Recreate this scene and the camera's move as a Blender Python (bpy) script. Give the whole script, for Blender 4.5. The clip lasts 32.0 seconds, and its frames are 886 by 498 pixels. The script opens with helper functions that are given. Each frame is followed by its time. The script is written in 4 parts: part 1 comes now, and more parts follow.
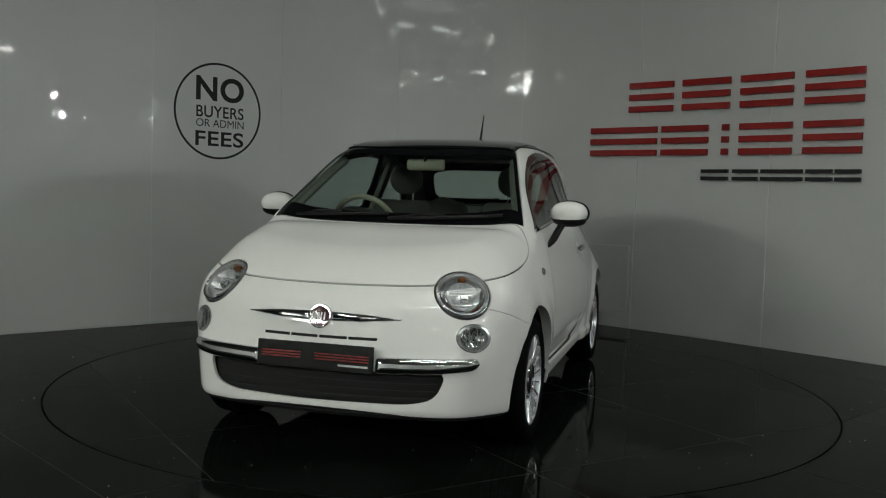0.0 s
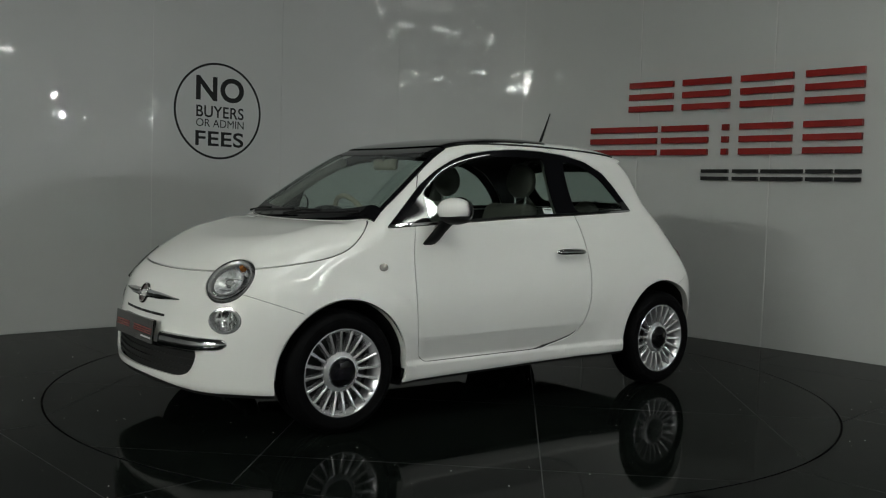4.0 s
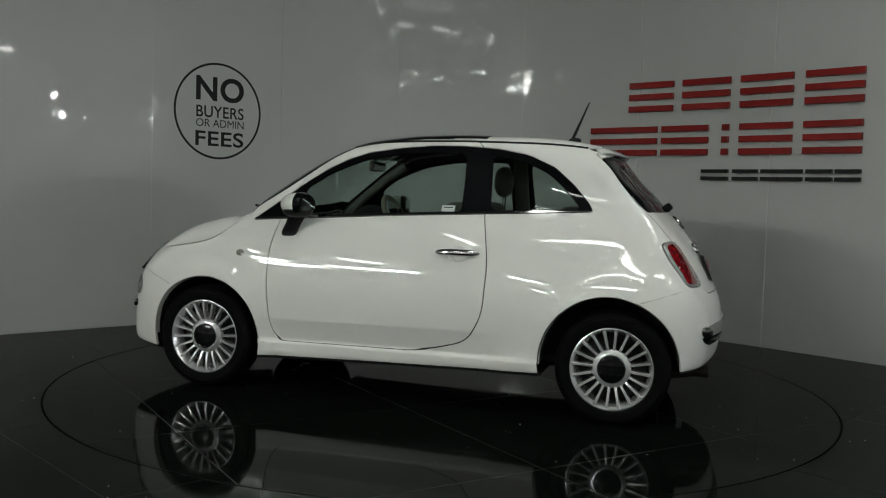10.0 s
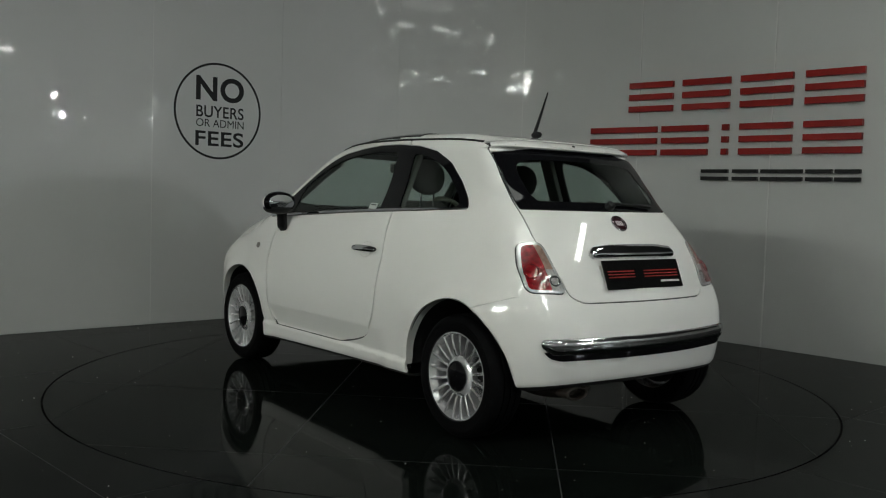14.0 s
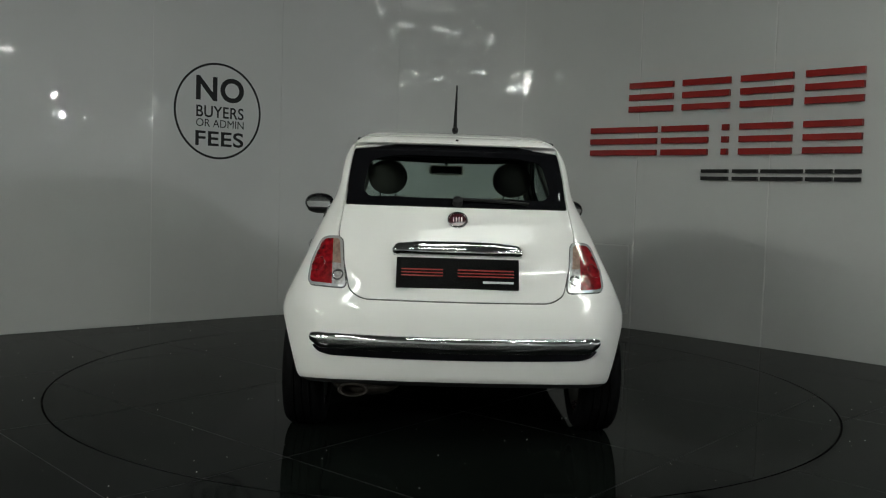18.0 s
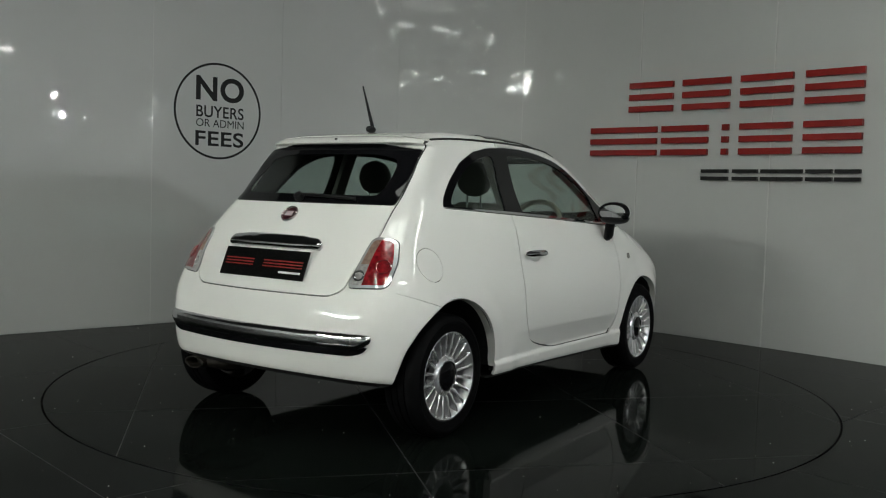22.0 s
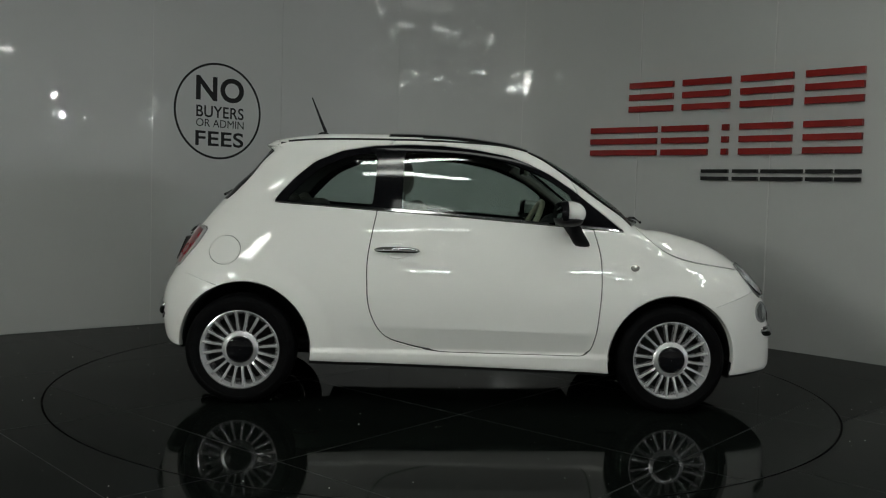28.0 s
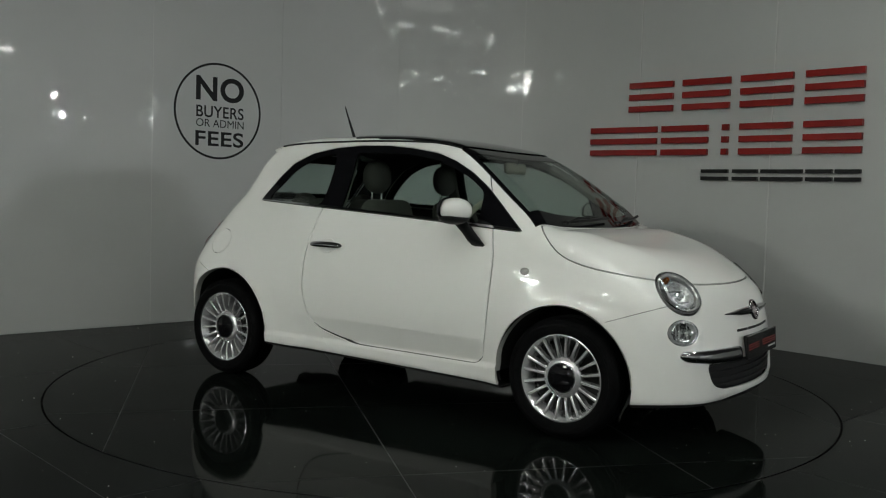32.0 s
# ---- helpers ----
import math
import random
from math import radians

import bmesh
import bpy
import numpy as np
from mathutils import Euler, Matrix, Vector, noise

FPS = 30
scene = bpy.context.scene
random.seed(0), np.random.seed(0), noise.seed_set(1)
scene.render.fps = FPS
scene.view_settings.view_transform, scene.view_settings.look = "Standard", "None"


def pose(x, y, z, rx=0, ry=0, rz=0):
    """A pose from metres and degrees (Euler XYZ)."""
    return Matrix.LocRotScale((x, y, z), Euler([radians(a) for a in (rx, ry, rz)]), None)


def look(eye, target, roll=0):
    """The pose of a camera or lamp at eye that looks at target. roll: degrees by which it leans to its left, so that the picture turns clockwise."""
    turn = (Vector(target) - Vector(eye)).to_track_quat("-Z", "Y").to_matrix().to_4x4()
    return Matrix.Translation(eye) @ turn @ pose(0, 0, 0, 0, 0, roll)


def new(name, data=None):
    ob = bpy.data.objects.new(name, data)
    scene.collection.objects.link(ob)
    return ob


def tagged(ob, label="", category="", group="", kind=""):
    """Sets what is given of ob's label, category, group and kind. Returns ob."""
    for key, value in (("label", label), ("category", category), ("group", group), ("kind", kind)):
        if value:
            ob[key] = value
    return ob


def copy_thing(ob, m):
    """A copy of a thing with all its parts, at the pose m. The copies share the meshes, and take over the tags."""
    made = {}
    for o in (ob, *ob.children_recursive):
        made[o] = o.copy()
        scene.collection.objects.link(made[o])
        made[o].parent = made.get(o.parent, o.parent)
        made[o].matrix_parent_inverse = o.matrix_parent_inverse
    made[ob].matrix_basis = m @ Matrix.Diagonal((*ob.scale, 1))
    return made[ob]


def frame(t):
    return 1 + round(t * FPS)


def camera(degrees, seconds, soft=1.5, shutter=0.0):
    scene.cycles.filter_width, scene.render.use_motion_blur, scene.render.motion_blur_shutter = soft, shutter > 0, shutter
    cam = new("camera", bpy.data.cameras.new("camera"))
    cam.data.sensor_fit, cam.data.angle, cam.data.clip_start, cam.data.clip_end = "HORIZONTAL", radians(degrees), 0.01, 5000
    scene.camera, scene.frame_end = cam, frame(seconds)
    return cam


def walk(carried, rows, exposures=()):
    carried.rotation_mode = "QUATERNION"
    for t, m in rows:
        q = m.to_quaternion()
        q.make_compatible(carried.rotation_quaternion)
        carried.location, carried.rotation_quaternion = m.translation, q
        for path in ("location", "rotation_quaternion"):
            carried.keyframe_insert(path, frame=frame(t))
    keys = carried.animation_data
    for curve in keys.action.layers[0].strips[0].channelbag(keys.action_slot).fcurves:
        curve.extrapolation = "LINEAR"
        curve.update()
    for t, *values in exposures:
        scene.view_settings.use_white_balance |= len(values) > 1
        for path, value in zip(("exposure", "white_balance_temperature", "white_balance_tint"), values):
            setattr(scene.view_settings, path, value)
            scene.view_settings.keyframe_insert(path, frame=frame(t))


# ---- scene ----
SECONDS = 32.0
cam = camera(52.48, SECONDS, soft=1.15)
EYE = Vector((-0.8943, -5.4427, 1.1288))
CAM_POSE = look(EYE, EYE + Vector((0.15826, 0.98570, -0.05792)), 1.789)
walk(cam, [(0.0, CAM_POSE), (SECONDS, CAM_POSE)], exposures=[(0.0, 0.0), (3.0, 0.03), (6.0, 0.04), (9.0, -0.05), (11.0, -0.06), (13.0, 0.04), (17.0, 0.06), (19.0, 0.22), (21.0, 0.38), (24.0, 0.12), (28.0, -0.10), (31.0, 0.07), (SECONDS, 0.08)])

# ---- light ----
world = bpy.data.worlds.new("world")
scene.world = world
world.use_nodes = True
world.node_tree.nodes["Background"].inputs[0].default_value = (0.05, 0.055, 0.06, 1)
world.node_tree.nodes["Background"].inputs[1].default_value = 0.3

CEILING_Z = 4.3


# ---- materials ----
def mat(name, colour, rough=0.5, metal=0.0, coat=0.0, coat_rough=0.03, noise_scale=0.0, vary=0.0, bump=0.0, bump_scale=200.0, emit=0.0, spec=0.5, rough_vary=0.0):
    m = bpy.data.materials.new(name)
    m.use_nodes = True
    nt = m.node_tree
    b = nt.nodes["Principled BSDF"]
    b.inputs["Base Color"].default_value = (*colour, 1)
    b.inputs["Roughness"].default_value = rough
    b.inputs["Metallic"].default_value = metal
    b.inputs["Coat Weight"].default_value = coat
    b.inputs["Coat Roughness"].default_value = coat_rough
    b.inputs["Specular IOR Level"].default_value = spec
    if emit:
        b.inputs["Emission Color"].default_value = (*colour, 1)
        b.inputs["Emission Strength"].default_value = emit
    tc = nt.nodes.new("ShaderNodeTexCoord")
    if vary or rough_vary:
        n = nt.nodes.new("ShaderNodeTexNoise")
        n.inputs["Scale"].default_value = noise_scale
        n.inputs["Detail"].default_value = 6
        nt.links.new(tc.outputs["Object"], n.inputs["Vector"])
        if vary:
            r = nt.nodes.new("ShaderNodeMapRange")
            r.inputs[1].default_value, r.inputs[2].default_value = 0.3, 0.7
            r.inputs[3].default_value, r.inputs[4].default_value = 1 - vary, 1 + vary
            nt.links.new(n.outputs[0], r.inputs[0])
            x = nt.nodes.new("ShaderNodeVectorMath")
            x.operation = "SCALE"
            x.inputs[0].default_value = colour
            nt.links.new(r.outputs[0], x.inputs["Scale"])
            nt.links.new(x.outputs[0], b.inputs["Base Color"])
        if rough_vary:
            r = nt.nodes.new("ShaderNodeMapRange")
            r.inputs[1].default_value, r.inputs[2].default_value = 0.35, 0.75
            r.inputs[3].default_value, r.inputs[4].default_value = rough, rough + rough_vary
            nt.links.new(n.outputs[0], r.inputs[0])
            nt.links.new(r.outputs[0], b.inputs["Roughness"])
    if bump:
        n = nt.nodes.new("ShaderNodeTexNoise")
        n.inputs["Scale"].default_value = bump_scale
        n.inputs["Detail"].default_value = 3
        nt.links.new(tc.outputs["Object"], n.inputs["Vector"])
        k = nt.nodes.new("ShaderNodeBump")
        k.inputs["Strength"].default_value = bump
        k.inputs["Distance"].default_value = 0.002
        nt.links.new(n.outputs[0], k.inputs["Height"])
        nt.links.new(k.outputs[0], b.inputs["Normal"])
    return m


def glass_mat(name, tint, gloss=0.036):
    """A clear pane: tinted, with a mirror coat that grows towards grazing angles."""
    m = bpy.data.materials.new(name)
    m.use_nodes = True
    nt = m.node_tree
    nt.nodes.clear()
    out = nt.nodes.new("ShaderNodeOutputMaterial")
    mix = nt.nodes.new("ShaderNodeMixShader")
    lw = nt.nodes.new("ShaderNodeLayerWeight")
    lw.inputs[0].default_value = 0.5
    pw = nt.nodes.new("ShaderNodeMath")
    pw.operation = "POWER"
    pw.inputs[1].default_value = 4.5
    ma = nt.nodes.new("ShaderNodeMath")
    ma.operation = "MULTIPLY_ADD"
    ma.inputs[1].default_value = 0.55
    ma.inputs[2].default_value = gloss
    tr = nt.nodes.new("ShaderNodeBsdfTransparent")
    tr.inputs[0].default_value = (*tint, 1)
    gl = nt.nodes.new("ShaderNodeBsdfGlossy")
    gl.inputs["Roughness"].default_value = 0.01
    nt.links.new(lw.outputs["Facing"], pw.inputs[0])
    nt.links.new(pw.outputs[0], ma.inputs[0])
    nt.links.new(ma.outputs[0], mix.inputs[0])
    nt.links.new(tr.outputs[0], mix.inputs[1])
    nt.links.new(gl.outputs[0], mix.inputs[2])
    nt.links.new(mix.outputs[0], out.inputs[0])
    return m


def tail_mat():
    """Red lens."""
    m = mat("red_lens", (0.20, 0.006, 0.010), 0.14, coat=1.0, noise_scale=38, vary=0.55, bump=0.5, bump_scale=70)
    return m


M_PAINT = mat("white_car_paint", (0.80, 0.795, 0.765), 0.6, coat=1.0, coat_rough=0.018, spec=0.0, noise_scale=1.2, vary=0.01, rough_vary=0.05)
M_BLACK_GLOSS = mat("black_gloss_trim", (0.005, 0.005, 0.006), 0.06, spec=0.24)
M_PLASTIC = mat("black_plastic", (0.007, 0.007, 0.0075), 0.5, spec=0.25, noise_scale=30, vary=0.2, bump=0.2, bump_scale=600)
M_UNDER = mat("underbody_black", (0.005, 0.005, 0.005), 0.85, noise_scale=8, vary=0.3)
M_RUBBER = mat("tyre_rubber", (0.0035, 0.0035, 0.0038), 0.62, spec=0.04, noise_scale=25, vary=0.25, bump=0.15, bump_scale=400)
M_SEAL = mat("rubber_seal", (0.01, 0.01, 0.01), 0.6)
M_CHROME = mat("chrome", (0.72, 0.72, 0.73), 0.05, metal=1.0, noise_scale=40, rough_vary=0.04)
M_ALLOY = mat("silver_alloy_paint", (0.74, 0.74, 0.75), 0.22, metal=0.72, coat=0.4, noise_scale=60, vary=0.05)
M_GLASS = glass_mat("window_glass", (0.84, 0.89, 0.87))
M_SCREEN = glass_mat("windscreen_glass", (0.87, 0.92, 0.90))
M_ROOFGLASS = mat("dark_roof_glass", (0.004, 0.004, 0.005), 0.03, coat=0.3)
M_LENS = glass_mat("clear_lens", (0.97, 0.975, 0.975), 0.03)
M_RED = tail_mat()
M_AMBER = mat("amber_bulb", (0.22, 0.07, 0.010), 0.2, coat=1.0)
M_PLATE = mat("plate_black", (0.006, 0.006, 0.006), 0.12, coat=0.6)
M_REDINK = mat("plate_red_print", (0.24, 0.012, 0.010), 0.4)
M_WHITEINK = mat("plate_white_print", (0.6, 0.6, 0.6), 0.35)
M_BADGE_RED = mat("badge_enamel", (0.055, 0.005, 0.011), 0.15, coat=1.0)
M_IVORY = mat("ivory_trim", (0.34, 0.31, 0.24), 0.5, noise_scale=40, vary=0.05)
M_SEAT = mat("grey_beige_seat_cloth", (0.085, 0.078, 0.068), 0.9, noise_scale=120, vary=0.15, bump=0.5, bump_scale=500)
M_LINING = mat("dark_lining", (0.014, 0.014, 0.014), 0.85, noise_scale=40, vary=0.15)
M_EXHAUST = mat("rusty_exhaust_steel", (0.022, 0.018, 0.015), 0.65, metal=0.2, spec=0.2, noise_scale=30, vary=0.4)
M_MIRROR = mat("mirror_glass", (0.42, 0.43, 0.44), 0.01, metal=1.0)
M_LETTER_RED = mat("red_acrylic", (0.225, 0.010, 0.008), 0.3, coat=0.2, spec=0.25, noise_scale=3, vary=0.06)
M_VINYL = mat("black_vinyl", (0.004, 0.004, 0.004), 0.4, spec=0.2)
M_LETTER_BLACK = mat("black_acrylic", (0.007, 0.007, 0.007), 0.3, coat=0.15, spec=0.25)
M_CEIL = mat("dark_ceiling_paint", (0.11, 0.112, 0.11), 0.8, noise_scale=3, vary=0.15)
M_BACKWALL = mat("unseen_grey_wall", (0.50, 0.505, 0.49), 0.8, noise_scale=2, vary=0.15)
M_TUBE = mat("fluorescent_tube", (0.955, 1.0, 0.935), 0.4, emit=27.0)
M_PANEL = mat("glowing_diffuser", (0.955, 1.0, 0.935), 0.5, emit=4.6)
M_TUBE_FAR = mat("bright_fluorescent_tube", (0.955, 1.0, 0.935), 0.4, emit=88.0)
M_BAY = mat("high_bay_tube", (0.955, 1.0, 0.935), 0.4, emit=150.0)
M_FLOOD = mat("flood_light_glow", (0.93, 0.98, 1.0), 0.4, emit=1250.0)
M_BULB = mat("glowing_bulb", (0.93, 0.98, 1.0), 0.4, emit=380.0)
M_FITTING = mat("white_enamel", (0.7, 0.7, 0.7), 0.4)
M_LAMP_RIM = mat("lamp_surround_grey", (0.30, 0.30, 0.30), 0.18, metal=0.6, coat=1.0)
M_LAMP_AMBER = mat("pale_amber_lens", (0.36, 0.24, 0.19), 0.12, metal=0.35, coat=1.0, noise_scale=60, vary=0.3, bump=0.4, bump_scale=90)
M_LAMP_CLEAR = mat("clear_ribbed_lens", (0.55, 0.53, 0.52), 0.10, metal=0.5, coat=1.0, noise_scale=70, vary=0.35)
M_REFLECTOR = mat("pressed_reflector", (0.85, 0.85, 0.86), 0.2, metal=0.6, noise_scale=55, vary=0.35, bump=0.6, bump_scale=60)
M_LAMP_RING = mat("satin_silver_ring", (0.62, 0.62, 0.62), 0.2, metal=0.55, coat=0.6)
M_GRILLE = mat("matt_black_grille", (0.004, 0.004, 0.004), 0.8)
M_STICKER = mat("pale_sticker", (0.5, 0.55, 0.52), 0.5)
M_REPEATER = mat("clear_repeater_lens", (0.50, 0.48, 0.45), 0.1, metal=0.6, coat=1.0)
M_IVORYDARK = mat("grey_pillar_trim", (0.16, 0.155, 0.135), 0.7, noise_scale=50, vary=0.06)
M_DUST = mat("pale_dust", (0.55, 0.54, 0.52), 0.9)


def wall_mat():
    m = mat("white_gloss_wall_panel", (0.455, 0.46, 0.45), 0.40, coat=0.30, coat_rough=0.02, spec=0.2)
    nt = m.node_tree
    b = nt.nodes["Principled BSDF"]
    tc = nt.nodes.new("ShaderNodeTexCoord")
    mp = nt.nodes.new("ShaderNodeMapping")
    mp.inputs["Scale"].default_value = (1.3, 1.3, 0.55)
    nt.links.new(tc.outputs["Object"], mp.inputs[0])
    h = None
    for scale, amount in ((1.0, 0.4), (4.0, 0.36), (11.0, 0.09)):
        n = nt.nodes.new("ShaderNodeTexNoise")
        n.inputs["Scale"].default_value = scale
        n.inputs["Detail"].default_value = 1.0
        nt.links.new(mp.outputs[0], n.inputs["Vector"])
        k = nt.nodes.new("ShaderNodeMath")
        k.operation = "MULTIPLY"
        k.inputs[1].default_value = amount
        nt.links.new(n.outputs[0], k.inputs[0])
        if h is None:
            h = k
        else:
            a = nt.nodes.new("ShaderNodeMath")
            a.operation = "ADD"
            nt.links.new(h.outputs[0], a.inputs[0])
            nt.links.new(k.outputs[0], a.inputs[1])
            h = a
    bp = nt.nodes.new("ShaderNodeBump")
    bp.inputs["Strength"].default_value = 1.0
    bp.inputs["Distance"].default_value = 0.004
    b.inputs["Coat IOR"].default_value = 1.42
    nt.links.new(h.outputs[0], bp.inputs["Height"])
    nt.links.new(bp.outputs[0], b.inputs["Coat Normal"])
    st = nt.nodes.new("ShaderNodeTexNoise")
    st.inputs["Scale"].default_value = 0.9
    st.inputs["Detail"].default_value = 5
    nt.links.new(tc.outputs["Object"], st.inputs["Vector"])
    r = nt.nodes.new("ShaderNodeMapRange")
    r.inputs[1].default_value, r.inputs[2].default_value, r.inputs[3].default_value, r.inputs[4].default_value = 0.3, 0.7, 0.96, 1.03
    nt.links.new(st.outputs[0], r.inputs[0])
    x = nt.nodes.new("ShaderNodeVectorMath")
    x.operation = "SCALE"
    x.inputs[0].default_value = (0.455, 0.46, 0.45)
    nt.links.new(r.outputs[0], x.inputs["Scale"])
    nt.links.new(x.outputs[0], b.inputs["Base Color"])
    return m


def floor_mat():
    m = mat("black_gloss_tile", (0.0045, 0.0058, 0.0050), 0.03, noise_scale=2.5, vary=0.25, rough_vary=0.06)
    m.node_tree.nodes["Principled BSDF"].inputs["IOR"].default_value = 1.085
    return m


M_WALL = wall_mat()
M_STRIP = mat("white_pvc_strip", (0.56, 0.565, 0.55), 0.25, coat=0.4)
M_FLOOR = floor_mat()
M_JOINT = mat("grey_tile_grout", (0.06, 0.06, 0.06), 0.5, noise_scale=20, vary=0.3)
M_GAP = mat("dark_gap", (0.004, 0.004, 0.004), 0.9)


# ---- mesh helpers ----
def mesh_ob(name, verts, faces, material, parent=None, smooth=True, normals=None, label=""):
    me = bpy.data.meshes.new(name)
    me.from_pydata([tuple(v) for v in verts], [], [tuple(f) for f in faces])
    me.materials.append(material)
    if smooth:
        me.polygons.foreach_set("use_smooth", [True] * len(me.polygons))
    if normals is not None:
        me.normals_split_custom_set_from_vertices([tuple(n) for n in normals])
    me.update()
    ob = new(name, me)
    if parent is not None:
        ob.parent = parent
    if label:
        ob["label"] = label
    return ob


def part(name, bm, material, parent, label="", smooth=False):
    me = bpy.data.meshes.new(name)
    bmesh.ops.recalc_face_normals(bm, faces=bm.faces)
    bm.to_mesh(me)
    bm.free()
    me.materials.append(material)
    if smooth:
        me.polygons.foreach_set("use_smooth", [True] * len(me.polygons))
        me.set_sharp_from_angle(angle=radians(35))
    ob = new(name, me)
    if parent is not None:
        ob.parent = parent
    if label:
        ob["label"] = label
    return ob


def box(sx, sy, sz, m=None, bevel=0.0, segs=2):
    bm = bmesh.new()
    bmesh.ops.create_cube(bm, size=1.0, matrix=Matrix.Diagonal((sx, sy, sz, 1)))
    if bevel:
        bmesh.ops.bevel(bm, geom=list(bm.edges), offset=bevel, segments=segs, affect="EDGES", profile=0.5)
    if m is not None:
        bm.transform(m)
    return bm


def lathe(profile, n=48, axis="Y"):
    """Revolve (radius, along) pairs about an axis."""
    verts, faces = [], []
    for r, a in profile:
        for i in range(n):
            c, s = math.cos(2 * math.pi * i / n), math.sin(2 * math.pi * i / n)
            verts.append((r * c, a, r * s) if axis == "Y" else (r * c, r * s, a) if axis == "Z" else (a, r * c, r * s))
    for k in range(len(profile) - 1):
        for i in range(n):
            j = (i + 1) % n
            faces.append((k * n + i, k * n + j, (k + 1) * n + j, (k + 1) * n + i))
    return verts, faces


def bm_from(verts, faces):
    bm = bmesh.new()
    vs = [bm.verts.new(v) for v in verts]
    for f in faces:
        bm.faces.new([vs[i] for i in f])
    return bm


def tube_bm(points, radius, n=10, closed=False, taper=1.0):
    """A round bar along points."""
    bm = bmesh.new()
    rings = []
    k = len(points)
    for i, p in enumerate(points):
        p = Vector(p)
        a = Vector(points[(i - 1) % k if closed else max(i - 1, 0)])
        b = Vector(points[(i + 1) % k if closed else min(i + 1, k - 1)])
        q = (b - a).to_track_quat("Z", "Y")
        r = radius * (1 + (taper - 1) * i / max(k - 1, 1))
        rings.append([bm.verts.new(p + q @ Vector((r * math.cos(2 * math.pi * j / n), r * math.sin(2 * math.pi * j / n), 0))) for j in range(n)])
    for i in range(k if closed else k - 1):
        u, v = rings[i], rings[(i + 1) % k]
        best = min(range(n), key=lambda o: sum((u[j].co - v[(j + o) % n].co).length for j in (0, n // 3)))
        for j in range(n):
            bm.faces.new((u[j], u[(j + 1) % n], v[(j + 1 + best) % n], v[(j + best) % n]))
    if not closed:
        bm.faces.new(rings[0])
        bm.faces.new(rings[-1])
    return bm


# ---- the place: curved panel wall, floor, turntable ----
JOINTS = [Vector(p) for p in ((-5.19, 0.28), (-4.16, 0.93), (-3.13, 1.59), (-2.10, 2.24), (-1.08, 2.888), (0.03, 3.36), (1.21, 3.08), (2.05, 2.20), (2.79, 1.24), (3.48, 0.24), (4.17, -0.76), (4.86, -1.76))]
WALL_H = 3.9


def wall_at(s):
    """Place on the wall's face and the way into the room, at s panels along it."""
    i = int(min(max(math.floor(s), 1), len(JOINTS) - 3))
    u = s - i
    a, b, c, d = JOINTS[i - 1:i + 3]
    p = 0.5 * (2 * b + (c - a) * u + (2 * a - 5 * b + 4 * c - d) * u * u + (3 * b - a - 3 * c + d) * u ** 3)
    t = 0.5 * ((c - a) + 2 * (2 * a - 5 * b + 4 * c - d) * u + 3 * (3 * b - a - 3 * c + d) * u * u)
    t.normalize()
    return p, Vector((t.y, -t.x))


def wall_slab(s0, s1, z0, z1, near, far, n=8, bm=None):
    """A bent slab between two heights, its faces at near and far off the wall's face (into the room is positive)."""
    bm = bm or bmesh.new()
    rows = []
    for i in range(n + 1):
        p, w = wall_at(s0 + (s1 - s0) * i / n)
        rows.append([bm.verts.new((p.x + w.x * o, p.y + w.y * o, z)) for o, z in ((near, z0), (near, z1), (far, z1), (far, z0))])
    for a, b in zip(rows, rows[1:]):
        for k in range(4):
            bm.faces.new((a[k], a[(k + 1) % 4], b[(k + 1) % 4], b[k]))
    bm.faces.new(rows[0])
    bm.faces.new(rows[-1])
    return bm


wall = part("wall_north", wall_slab(1.0, 9.0, 0.0, WALL_H, -0.004, -0.16, 64), M_WALL, None)
tagged(wall, "curved wall clad in tall glossy white panels", "wall", kind="structure")
for i in range(1, 9):
    part("panel", wall_slab(i + 0.0012, i + 0.9988, 0.003, WALL_H, 0.0, -0.004, 24), M_WALL, wall, smooth=True)

for s, w in ((7, 0.0042), (8, 0.0042), (9, 0.0042), (3, 0.0022), (6, 0.0016)):
    part("joint_strip", wall_slab(s - w, s + w, 0.003, WALL_H, 0.006 if w > 0.004 else 0.0015, 0.0003, 2), M_STRIP, wall, "white joint strip")

FLOOR_R = 2.262


def disc_ring(r0, r1, z, n=128, size=None):
    """A flat ring; with size, its outer edge is a square of that half width."""
    verts, faces = [], []
    for i in range(n):
        a = 2 * math.pi * i / n
        c, s = math.cos(a), math.sin(a)
        k = r1 if size is None else size / max(abs(c), abs(s))
        verts += [(r0 * c, r0 * s, z), (k * c, k * s, z)]
    for i in range(n):
        j = (i + 1) % n
        faces.append((2 * i, 2 * i + 1, 2 * j + 1, 2 * j))
    return verts, faces


